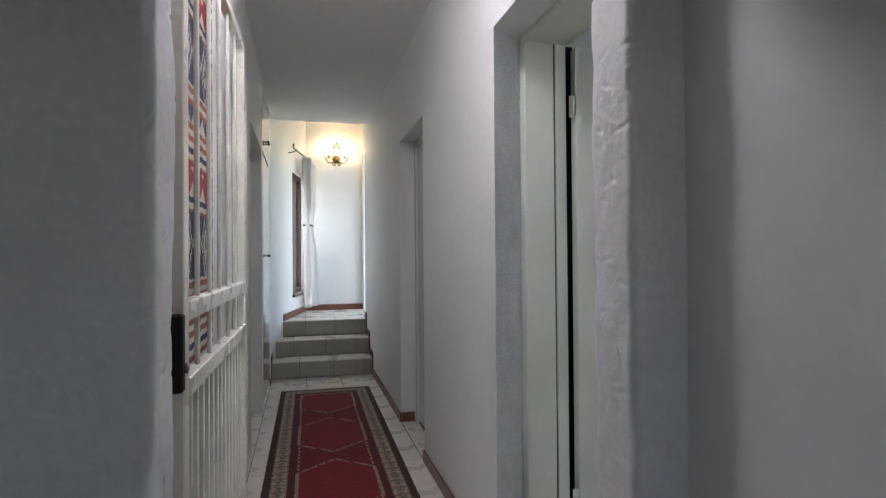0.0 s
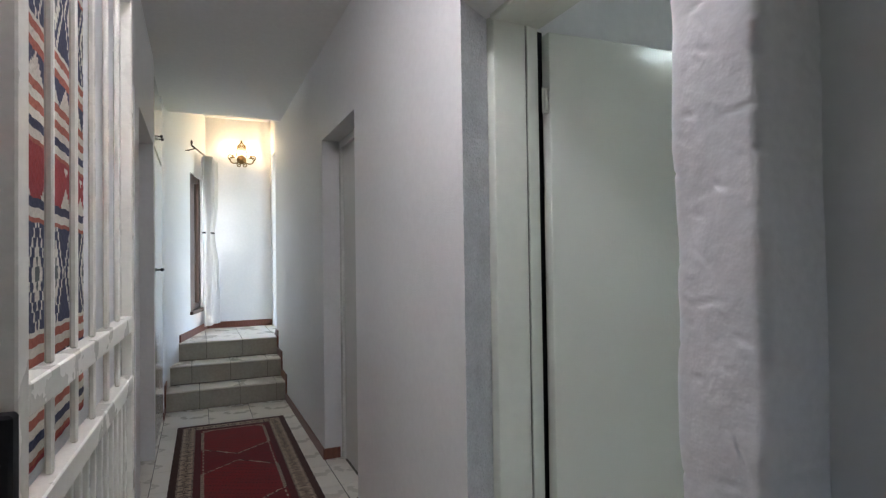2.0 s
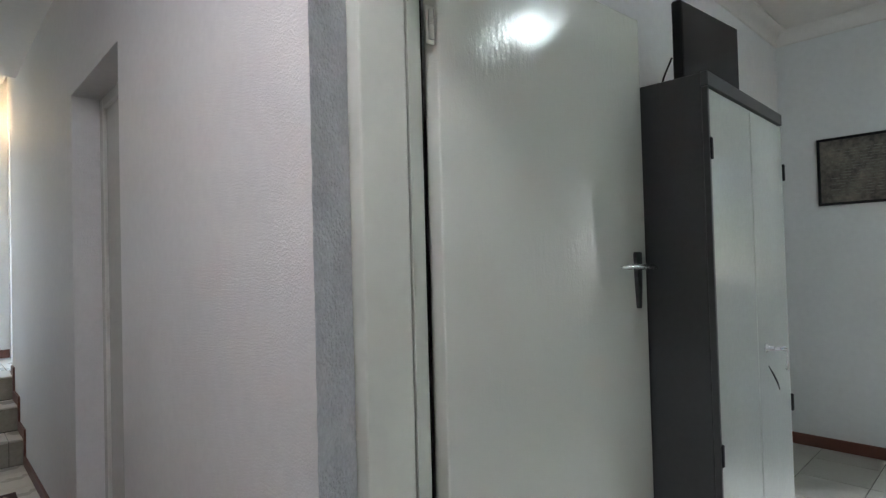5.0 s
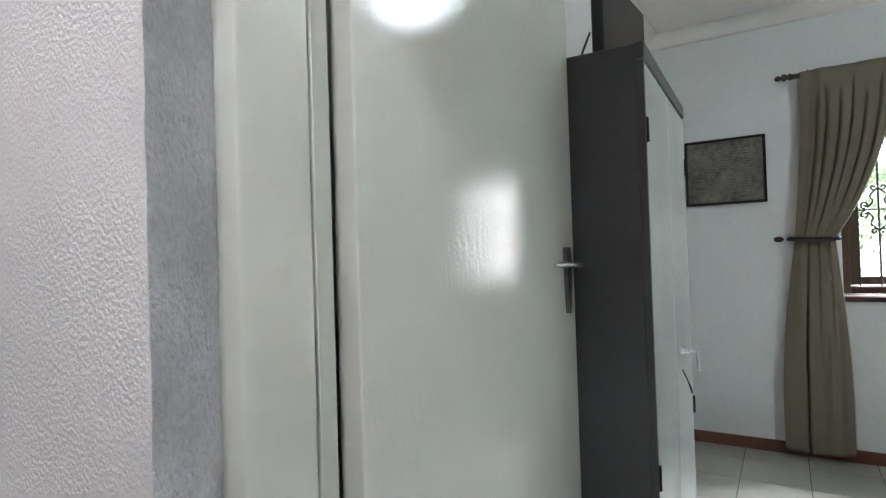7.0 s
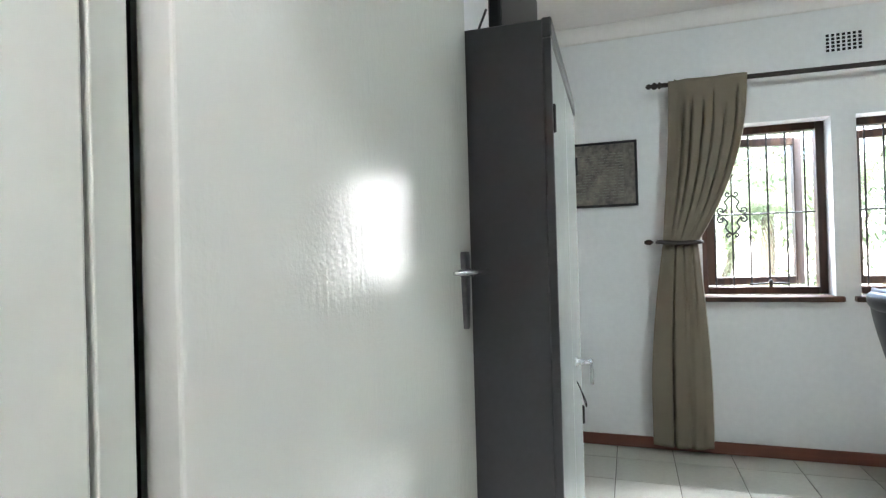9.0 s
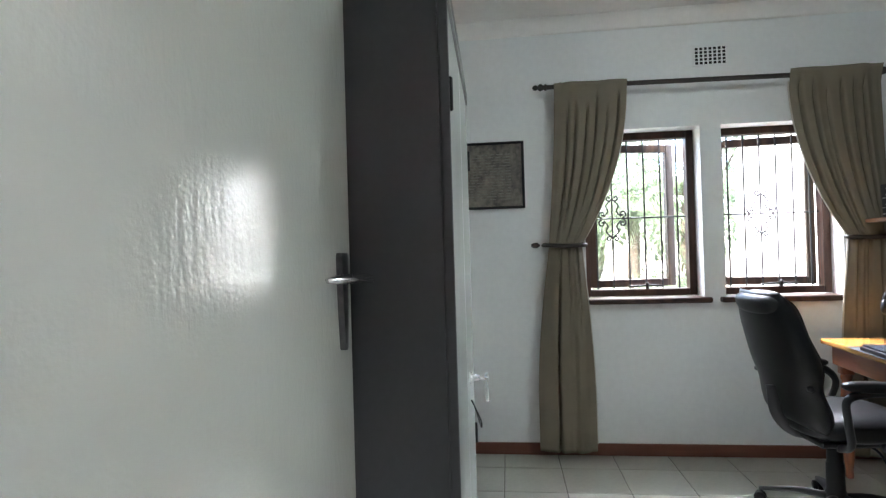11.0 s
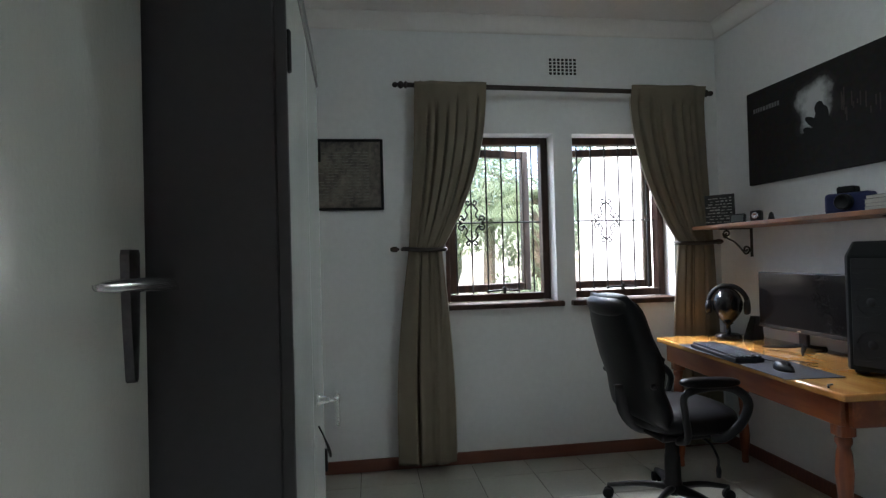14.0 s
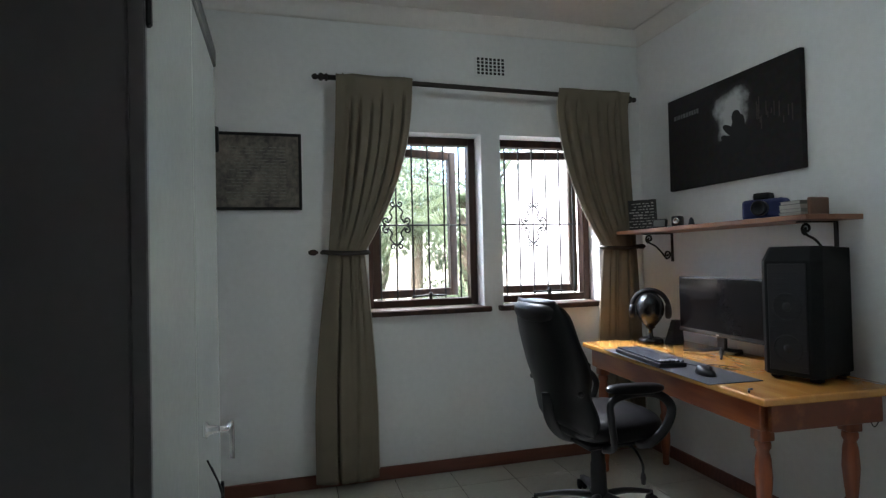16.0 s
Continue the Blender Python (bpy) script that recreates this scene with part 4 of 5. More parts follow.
for k in range(17):
    z, y = 0.135 - k * 0.018, -0.15
    while y < 0.13:
        w = rnd.uniform(0.02, 0.075)
        box(bm, -0.0148, -0.0138, y, min(0.165, y + w), z - 0.0025, z + 0.0025)
        y += w + rnd.uniform(0.012, 0.03)
part("text_block", bm, INK, pic, "rows of faint unreadable writing")

# ---- steel cabinet and the screen on it ----
cab = thing("steel_cabinet", "tall dark grey steel cabinet with pale doors", "cabinet", (2.377, 2.387, 0), 1.5)
CW, CD, CH = 0.845, 0.43, 1.862
part("body", boxes((0, CW, 0.018, CD, 0.0, CH), bevel=0.003), STEEL, cab)
part("top_rim", boxes((-0.002, CW + 0.002, -0.004, 0.02, CH - 0.045, CH + 0.003), bevel=0.003), STEEL, cab)
part("door_edge", boxes((0, 0.014, -0.002, 0.018, 0.02, CH - 0.047), bevel=0.002), STEEL, cab)
for k, (x0, x1) in enumerate(((0.016, 0.419), (0.424, CW - 0.004))):
    d = part("cabinet_door", boxes((x0, x1, 0.0, 0.017, 0.03, CH - 0.05), bevel=0.003), STEELD, cab, "pale grey-white steel door")
    for z in (0.66, 1.62, 0.2):
        hx = 0.012 if k == 0 else CW + 0.001
        part("hinge", boxes((hx - 0.007, hx + 0.007, -0.008, 0.008, z - 0.035, z + 0.035), bevel=0.003), MATTE, d, "dark steel hinge")
bm = bmesh.new()
HXX = 0.508
lathe(bm, [(0.016, 0), (0.018, 0.006), (0.010, 0.012), (0.008, 0.03)], (HXX, 0.0, 0.93), Euler((radians(90), 0, 0)).to_matrix(), 14)
tube(bm, curve([(HXX, -0.03, 0.93), (HXX + 0.01, -0.045, 0.928), (HXX + 0.06, -0.05, 0.925), (HXX + 0.075, -0.05, 0.915), (HXX + 0.078, -0.05, 0.84)], 5), 0.007, 8, 0.6)
part("handle", bm, CHROME, cab, "chrome cabinet handle", True)
bm = bmesh.new()
tube(bm, curve([(HXX + 0.02, -0.004, 0.86), (HXX + 0.02, -0.03, 0.80), (HXX + 0.05, -0.03, 0.77), (HXX + 0.06, -0.02, 0.80), (HXX + 0.03, -0.012, 0.84)], 5), 0.002, 6)
part("key_loop", bm, MATTE, cab, "dark key cord", True)

tv = thing("flat_screen", "black flat screen standing on top of the steel cabinet", "monitor", (2.825, 2.56, CH + 0.004), -5)
part("panel", boxes((-0.205, 0.265, -0.018, 0.02, 0.035, 0.365), bevel=0.006), BLACK, tv)
part("display", boxes((-0.195, 0.255, -0.0195, -0.0175, 0.05, 0.355)), SCREEN, tv, "dark glossy display")
bm = boxes((-0.12, 0.12, -0.06, 0.10, 0, 0.012), bevel=0.005)
box(bm, -0.03, 0.03, 0.015, 0.04, 0.01, 0.12, 0.004)
part("stand", bm, BLACK, tv)
bm = bmesh.new()
tube(bm, curve([(-0.19, 0.03, 0.16), (-0.225, 0.05, 0.07), (-0.22, 0.06, 0.008), (-0.29, 0.02, 0.006), (-0.37, 0.06, 0.006)], 6), 0.004, 6)
part("cable", bm, BLACK, tv, smooth=True)

# ---- desk ----
desk = thing("desk", "varnished orange pine desk with turned legs", "desk", (3.225, 0.600, 0), -3.2)
DL, DW, DH = 1.43, 0.62, 0.752
bm = bmesh.new()
box(bm, 0, DL, -DW, 0, DH - 0.030, DH, 0.009, 3)
part("desktop", bm, PINE, desk, "glossy honey-coloured pine top")
for nm, r in (("apron", (0.06, DL - 0.06, -0.055, -0.033, DH - 0.135, DH - 0.031)), ("apron", (0.06, DL - 0.06, -DW + 0.033, -DW + 0.055, DH - 0.135, DH - 0.031)),
              ("apron", (0.034, 0.056, -DW + 0.06, -0.06, DH - 0.135, DH - 0.031)), ("apron", (DL - 0.056, DL - 0.034, -DW + 0.06, -0.06, DH - 0.135, DH - 0.031))):
    part(nm, boxes(r, bevel=0.003), PINE_SHADED, desk)
prof = [(0.022, 0.0), (0.027, 0.01), (0.024, 0.05), (0.034, 0.10), (0.038, 0.17), (0.030, 0.24), (0.026, 0.26), (0.036, 0.28), (0.036, 0.295), (0.027, 0.31), (0.034, 0.36), (0.041, 0.43), (0.036, 0.50), (0.028, 0.53), (0.038, 0.545), (0.038, 0.56), (0.030, 0.575)]
for x in (0.105, DL - 0.105):
    for y in (-0.08, -DW + 0.14):
        bm = bmesh.new()
        lathe(bm, [(r * 0.76, h) for r, h in prof], (x, y, 0), n=20)
        box(bm, x - 0.030, x + 0.030, y - 0.030, y + 0.030, 0.570, DH - 0.031, 0.004)
        part("leg", bm, PINED, desk, "turned red-brown leg", True)


def on_desk(x, y, z=0.0):
    """A point of the desk's top in the room."""
    return (x, y, DH + z)


mat_ob = thing("desk_mat", "dark grey rectangular desk mat", "desk mat", on_desk(3.90, 0.465, 0.0005), -4.5)
part("mat_sheet", boxes((-0.44, 0.44, -0.125, 0.125, 0, 0.003), bevel=0.001), mat("mat_cloth", (0.055, 0.057, 0.068), 0.85, vary=0.2, scale=12, fine=250, bump=0.2, bump_scale=400), mat_ob)

kb = thing("keyboard", "black mechanical keyboard on the desk mat", "keyboard", on_desk(4.015, 0.508, 0.0038), -7)
bm = bmesh.new()
box(bm, -0.222, 0.222, -0.068, 0.068, 0.0, 0.020, 0.004, 2)
part("case", bm, BLACK, kb)
key_mesh = None
for r in range(6):
    n = 18
    for k in range(n):
        if r == 5 and 4 < k < 10:
            continue
        if key_mesh is None:
            bm = boxes((-0.0098, 0.0098, -0.0085, 0.0085, 0, 0.010), bevel=0.0025)
            key = part("key", bm, mat("key_plastic", (0.05, 0.05, 0.055), 0.24, vary=0.2, scale=30), kb)
            key_mesh = key.data
        else:
            key = new("key", key_mesh)
            key.parent = kb
        key.location = (-0.2035 + 0.02394 * k, 0.052 - 0.0208 * r, 0.0195 + 0.0015 * (5 - r) * 0.3)
part("space_bar", boxes((-0.09, 0.045, -0.0605, -0.0435, 0.0195, 0.029), bevel=0.0025), MATTE, kb)
bm = bmesh.new()
tube(bm, curve([(-0.20, -0.068, 0.012), (-0.24, -0.12, 0.004), (-0.22, -0.20, 0.003), (-0.30, -0.26, 0.003)], 6), 0.002, 6)
part("cable", bm, BLACK, kb, smooth=True)

mouse = thing("mouse", "black computer mouse on the desk mat", "mouse", on_desk(3.625, 0.505, 0.0036), 172)
bm = bmesh.new()
bmesh.ops.create_uvsphere(bm, u_segments=24, v_segments=14, radius=1.0)
for v in bm.verts:
    x, y, z = v.co
    v.co = (0.062 * x, (0.033 - 0.004 * x * x) * y, 0.0 if z < 0 else (0.037 - 0.008 * x) * z ** 0.8)
part("shell", bm, BLACK, mouse, smooth=True)
bm = bmesh.new()
lathe(bm, [(0.008, -0.004), (0.009, 0.0), (0.008, 0.004)], (0.035, 0, 0.030), Euler((radians(90), 0, 0)).to_matrix(), 14)
part("scroll_wheel", bm, RUBBER, mouse, smooth=True)

mon = thing("monitor", "black widescreen computer monitor on a forked stand", "monitor", on_desk(4.005, 0.062), -1.5)
bm = bmesh.new()
box(bm, -0.30, 0.30, 0.0, 0.035, 0.09, 0.397, 0.006, 2)
part("housing", bm, BLACK, mon)
part("display", boxes((-0.293, 0.293, 0.0345, 0.0365, 0.112, 0.390)), SCREEN, mon, "dark switched-off display")
part("bezel", boxes((-0.30, 0.30, 0.034, 0.039, 0.09, 0.110), bevel=0.002), mat("bezel", (0.03, 0.03, 0.033), 0.25), mon)
part("badge", boxes((-0.012, 0.012, 0.0385, 0.0395, 0.096, 0.102)), CHROME, mon)
bm = bmesh.new()
box(bm, -0.028, 0.028, 0.0, 0.022, 0.02, 0.13, 0.004)
for s in (-1, 1):
    tube(bm, curve([(0, 0.01, 0.03), (s * 0.05, 0.06, 0.016), (s * 0.14, 0.14, 0.007)], 5), [0.013, 0.013, 0.012, 0.012, 0.011, 0.011, 0.010, 0.009, 0.008, 0.007, 0.005], 8, 0.6)
tube(bm, curve([(0, 0.01, 0.03), (0, -0.05, 0.014), (0, -0.11, 0.007)], 5), 0.011, 8, 0.6)
part("stand", bm, BLACK, mon, smooth=False)

pc = thing("computer_tower", "large black computer case with a mesh front on the desk", "computer", on_desk(3.465, 0.100, 0.001), 16)
bm = bmesh.new()
out = [(-0.118, 0.155), (-0.088, 0.19), (0.088, 0.19), (0.118, 0.155), (0.105, -0.11), (-0.105, -0.11)]
lo, hi = [bm.verts.new((x, y, 0.02)) for x, y in out], [bm.verts.new((x * (0.88 if y > 0.1 else 1.0), y - (0.035 if y > 0.1 else 0.0), 0.545 if y > 0.1 else 0.535)) for x, y in out]
mid = [bm.verts.new((x, y, 0.485)) for x, y in out]
for p, q in ((lo, mid), (mid, hi)):
    for k in range(6):
        bm.faces.new((p[k], p[(k + 1) % 6], q[(k + 1) % 6], q[k]))
bm.faces.new(lo[::-1])
bm.faces.new(hi)
bmesh.ops.bevel(bm, geom=bm.edges[:], offset=0.004, segments=2, affect="EDGES", profile=0.5)
part("case", bm, mat("case_paint", (0.007, 0.007, 0.008), 0.6, vary=0.2, scale=8), pc)
pc.children[0].data.materials[0].node_tree.nodes["Principled BSDF"].inputs["Specular IOR Level"].default_value = 0.2
part("front_mesh", boxes((-0.074, 0.074, 0.1885, 0.1940, 0.04, 0.475), bevel=0.002), mat("mesh_grille", (0.008, 0.008, 0.009), 0.5, vary=0.4, scale=300, fine=500, bump=0.6, bump_scale=600), pc, "dark perforated front grille")
bm = bmesh.new()
for z in [0.06 + 0.022 * k for k in range(18)]:
    box(bm, -0.072, 0.072, 0.1935, 0.1950, z, z + 0.002)
part("grille_ribs", bm, BLACK, pc)
for z in (0.13, 0.30):
    bm = bmesh.new()
    tube(bm, [(0.055 * math.cos(a), 0.1948, z + 0.055 * math.sin(a)) for a in [2 * math.pi * k / 24 for k in range(25)]], 0.0022, 6)
    lathe(bm, [(0.018, 0), (0.017, 0.003), (0.003, 0.004)], (0, 0.1940, z), Euler((radians(-90), 0, 0)).to_matrix(), 16)
    part("fan_ring", bm, mat("fan_grey", (0.009, 0.009, 0.01), 0.6), pc, "grey fan ring behind the grille", True)
for sx in (-0.075, 0.075):
    for sy in (-0.08, 0.13):
        part("foot", boxes((sx - 0.02, sx + 0.02, sy - 0.02, sy + 0.02, 0, 0.021), bevel=0.003), RUBBER, pc)

head = thing("headphone_stand", "glossy black head-shaped headphone stand on a round base", "headphone stand", on_desk(4.455, 0.175, 0.0005), 52)
bm = bmesh.new()
lathe(bm, [(0.07, 0), (0.072, 0.006), (0.068, 0.026), (0.052, 0.034), (0.014, 0.038), (0.011, 0.08), (0.03, 0.095)], n=26)
first = len(bm.verts)
bmesh.ops.create_uvsphere(bm, u_segments=30, v_segments=24, radius=1.0)
bm.verts.ensure_lookup_table()
for v in bm.verts[first:]:
    x, y, z = v.co
    k = 1.0 if z > 0 else 1.0 - 0.42 * z * z
    v.co = (0.080 * x * k, 0.094 * y * k + (0.014 * -z if z < 0 else 0.0), 0.205 + (0.098 if z > 0 else 0.118) * z)
part("head_form", bm, mat("gloss_black", (0.012, 0.012, 0.013), 0.16, vary=0.2, scale=14, bump=0.6, bump_scale=24, depth=0.012), head, smooth=True)
hp = thing("headphones", "black over-ear headphones hung on the head stand", "headphones", on_desk(4.455, 0.175, 0.20), 52)
bm = bmesh.new()
tube(bm, [(0.104 * math.cos(a), 0.0, 0.115 * math.sin(a)) for a in [math.pi * k / 20 for k in range(21)]], 0.011, 10, 1.4)
part("headband", bm, MATTE, hp, smooth=True)
for s in (-1, 1):
    bm = bmesh.new()
    lathe(bm, [(0.030, -0.016), (0.042, -0.010), (0.043, 0.008), (0.034, 0.018), (0.012, 0.021)], (s * 0.098, 0, -0.012), Euler((0, radians(90 * s), 0)).to_matrix(), 22)
    part("ear_cup", bm, BLACK, hp, smooth=True)

spk = thing("desk_speaker", "small black wedge-shaped desk speaker", "speaker", on_desk(4.40, 0.055, 0.0005), 0)
bm = bmesh.new()
q = [(-0.038, -0.04), (0.038, -0.04), (0.038, 0.045), (-0.038, 0.045)]
lo, hi = [bm.verts.new((x, y, 0)) for x, y in q], [bm.verts.new((x * 0.62, y * 0.5 - 0.02, 0.135)) for x, y in q]
for k in range(4):
    bm.faces.new((lo[k], lo[(k + 1) % 4], hi[(k + 1) % 4], hi[k]))
bm.faces.new(lo[::-1])
bm.faces.new(hi)
bmesh.ops.bevel(bm, geom=bm.edges[:], offset=0.006, segments=2, affect="EDGES", profile=0.5)
part("case", bm, BLACK, spk)
bm = bmesh.new()
lathe(bm, [(0.022, 0), (0.020, 0.003), (0.010, -0.002), (0.003, 0.001)], (0, 0.030, 0.05), Euler((radians(-70), 0, 0)).to_matrix(), 18)
part("speaker_cone", bm, RUBBER, spk, smooth=True)

clip = thing("cable_clip", "small black clip lying at the edge of the desk", "clip", on_desk(3.335, 0.555, 0.0005), -50)
bm = bmesh.new()
tube(bm, curve([(-0.03, 0, 0.004), (-0.01, 0.003, 0.008), (0.012, 0, 0.006), (0.03, -0.004, 0.004)], 4), 0.004, 6)
part("clip_body", bm, BLACK, clip, smooth=True)

bm = bmesh.new()
tube(bm, curve([(3.34, -0.045, 0.73), (3.33, -0.035, 0.70), (3.32, -0.045, 0.66), (3.31, -0.05, 0.60), (3.33, -0.045, 0.56), (3.36, -0.05, 0.62)], 8), 0.0022, 6)
cb = part("computer_cable", bm, BLACK, None, "", True)
tagged(cb, "thin black cable hanging behind the desk", "cable")

# ---- shelf ----
SH = 1.415
shelf = thing("wall_shelf", "reddish wooden wall shelf on scrolled iron brackets", "shelf", (3.35, OY0, SH))
bm = bmesh.new()
box(bm, 0, 1.335, 0.001, 0.30, -0.011, 0.011, 0.003, 2)
part("board", bm, SHELFW, shelf)
for x in (0.12, 1.19):
    bm = boxes((x - 0.009, x + 0.009, 0, 0.006, -0.185, -0.011), (x - 0.009, x + 0.009, 0.006, 0.21, -0.017, -0.011))
    tube(bm, curve([(x, 0.190, -0.040), (x, 0.165, -0.068), (x, 0.120, -0.090), (x, 0.080, -0.128), (x, 0.048, -0.166)], 5), 0.0055, 8)
    tube(bm, spiral((x, 0.165, -0.043), 0.027, 1.35, (0, 1, 0), (0, 0, 1), -1.2), 0.0055, 8)
    tube(bm, spiral((x, 0.040, -0.140), 0.027, -1.35, (0, 1, 0), (0, 0, 1), -1.2), 0.0055, 8)
    part("bracket", bm, IRON, shelf, "black scrolled iron bracket")
ST = SH + 0.0115
ph = thing("photo_frame", "small dark standing picture with pale scratchy pattern", "photo frame", (4.60, 0.10, ST), 38)
bm = boxes((-0.085, 0.085, -0.006, 0.006, 0, 0.19), bevel=0.002)
bm.transform(Euler((radians(-6), 0, 0)).to_matrix().to_4x4())
part("card", bm, mat("dark_print", (0.03, 0.028, 0.028), 0.5, vary=0.5, scale=30), ph)
bm = bmesh.new()
rnd = random.Random(9)
for k in range(9):
    x = -0.07
    while x < 0.06:
        w = rnd.uniform(0.008, 0.03)
        box(bm, x, x + w, 0.0055, 0.0075, 0.02 + k * 0.018, 0.02 + k * 0.018 + rnd.uniform(0.004, 0.009))
        x += w + rnd.uniform(0.004, 0.016)
bm.transform(Euler((radians(-6), 0, 0)).to_matrix().to_4x4())
part("pattern", bm, mat("pale_ink", (0.45, 0.43, 0.40), 0.6), ph)
ck = thing("desk_clock", "small grey digital clock standing on the shelf", "clock", (4.445, 0.10, ST), 32)
bm = boxes((-0.042, 0.042, -0.012, 0.012, 0, 0.06), bevel=0.005)
bm.transform(Euler((radians(12), 0, 0)).to_matrix().to_4x4())
part("case", bm, BLACK, ck)
bm = boxes((-0.034, 0.034, 0.0115, 0.0135, 0.012, 0.052))
bm.transform(Euler((radians(12), 0, 0)).to_matrix().to_4x4())
part("clock_display", bm, mat("lcd", (0.22, 0.24, 0.23), 0.3), ck, "pale grey display")
wc = thing("small_camera", "small black rounded action camera on the shelf", "camera", (4.285, 0.10, ST), 28)
bm = bmesh.new()
box(bm, -0.03, 0.03, -0.022, 0.022, 0, 0.066, 0.012, 3)
part("body", bm, BLACK, wc)
bm = bmesh.new()
lathe(bm, [(0.018, 0), (0.019, 0.012), (0.013, 0.014), (0.011, 0.008), (0.002, 0.008)], (-0.004, 0.021, 0.036), Euler((radians(-90), 0, 0)).to_matrix(), 18)
part("lens", bm, CHROME, wc, smooth=True)
sm = thing("small_figure", "small dark pointed ornament on the shelf", "ornament", (4.185, 0.09, ST))
bm = bmesh.new()
lathe(bm, [(0.017, 0), (0.019, 0.008), (0.013, 0.025), (0.012, 0.038), (0.004, 0.05)], n=14)
part("ornament_body", bm, BLACK, sm, smooth=True)
bc = thing("blue_camera", "blue camera pouch with a round dark lens on the shelf", "camera", (3.69, 0.09, ST), 18)
bm = bmesh.new()
box(bm, -0.095, 0.095, -0.038, 0.038, 0, 0.095, 0.016, 3)
part("body", bm, mat("blue_fabric", (0.02, 0.03, 0.12), 0.6, vary=0.3, scale=20, fine=200, bump=0.2), bc, "blue padded body")
bm = bmesh.new()
lathe(bm, [(0.034, 0), (0.035, 0.03), (0.030, 0.034), (0.027, 0.022), (0.003, 0.020)], (0.0, 0.037, 0.052), Euler((radians(-90), 0, 0)).to_matrix(), 22)
part("lens", bm, BLACK, bc, smooth=True)
bm = bmesh.new()
box(bm, -0.03, 0.045, -0.03, 0.03, 0.090, 0.125, 0.010, 2)
part("flap", bm, MATTE, bc, "dark flap")
bm = bmesh.new()
tube(bm, curve([(-0.09, 0.0, 0.07), (-0.13, 0.01, 0.055), (-0.16, 0.02, 0.02), (-0.145, 0.03, 0.006)], 5), 0.008, 8, 0.5)
part("strap", bm, MATTE, bc, "dark strap")
for k, (w, c) in enumerate(((0.115, (0.55, 0.53, 0.46)), (0.11, (0.30, 0.30, 0.27)), (0.112, (0.50, 0.49, 0.43)), (0.10, (0.16, 0.17, 0.15)))):
    z = ST + 0.0165 * k
    bk = thing("small_book", "small pale-edged booklet lying in a stack on the shelf", "book", (3.50, 0.085, z + 0.0003 * k), -4 + 3 * (k % 2), "stack of booklets")
    part("pages", boxes((-w / 2 + 0.002, w / 2 - 0.002, -0.068, 0.068, 0.002, 0.014)), mat("page_edges", (0.55, 0.53, 0.47), 0.8), bk)
    part("cover", boxes((-w / 2, w / 2, -0.07, 0.07, 0.0, 0.002), (-w / 2, w / 2, -0.07, 0.07, 0.014, 0.016), (-w / 2, -w / 2 + 0.002, -0.07, 0.07, 0.002, 0.014)), mat("cover", c, 0.5), bk)
rb = thing("red_box", "thin tan-brown box beside the booklets at the end of the shelf", "box", (3.425, 0.09, ST), 180)
part("box_body", boxes((-0.009, 0.009, -0.05, 0.05, 0, 0.075), bevel=0.003), mat("red_card", (0.17, 0.09, 0.06), 0.6), rb)

# ---- canvas poster ----
def canvas():
    """Dark printed scene: pale smoke in the upper middle over brown-black ground, faint glints."""
    m, n, l, bsdf = principled("dark_canvas")
    co, ns, gr = n.new("ShaderNodeTexCoord"), n.new("ShaderNodeTexNoise"), n.new("ShaderNodeTexNoise")
    ns.inputs["Scale"].default_value, ns.inputs["Detail"].default_value = 6.0, 7
    gr.inputs["Scale"].default_value = 30
    dist = n.new("ShaderNodeVectorMath")
    dist.operation = "DISTANCE"
    mp = n.new("ShaderNodeMapping")
    mp.inputs["Scale"].default_value = (1.0, 0.2, 1.0)
    l.new(co.outputs["Object"], mp.inputs["Vector"])
    l.new(mp.outputs[0], dist.inputs[0])
    dist.inputs[1].default_value = (0.030, 0.0, 0.095)
    for t in (ns, gr):
        l.new(co.outputs["Object"], t.inputs["Vector"])
    sub = n.new("ShaderNodeMath")
    sub.operation = "MULTIPLY_ADD"
    sub.inputs[1].default_value = 0.33
    l.new(ns.outputs["Fac"], sub.inputs[0])
    neg = n.new("ShaderNodeMath")
    neg.operation = "MULTIPLY"
    neg.inputs[1].default_value = -1.0
    l.new(dist.outputs["Value"], neg.inputs[0])
    l.new(neg.outputs[0], sub.inputs[2])
    ramp = n.new("ShaderNodeValToRGB")
    e = ramp.color_ramp.elements
    e[0].position, e[0].color = 0.0, (0.012, 0.010, 0.010, 1)
    e[1].position, e[1].color = 0.10, (0.50, 0.51, 0.52, 1)
    k = ramp.color_ramp.elements.new(0.04)
    k.color = (0.030, 0.026, 0.028, 1)
    l.new(sub.outputs[0], ramp.inputs["Fac"])
    mix = n.new("ShaderNodeMix")
    mix.data_type, mix.blend_type = "RGBA", "ADD"
    mix.inputs["Factor"].default_value = 0.02
    l.new(ramp.outputs["Color"], mix.inputs["A"])
    l.new(gr.outputs["Color"], mix.inputs["B"])
    l.new(mix.outputs["Result"], bsdf.inputs["Base Color"])
    bsdf.inputs["Roughness"].default_value = 0.6
    bsdf.inputs["Specular IOR Level"].default_value = 0.15
    return m


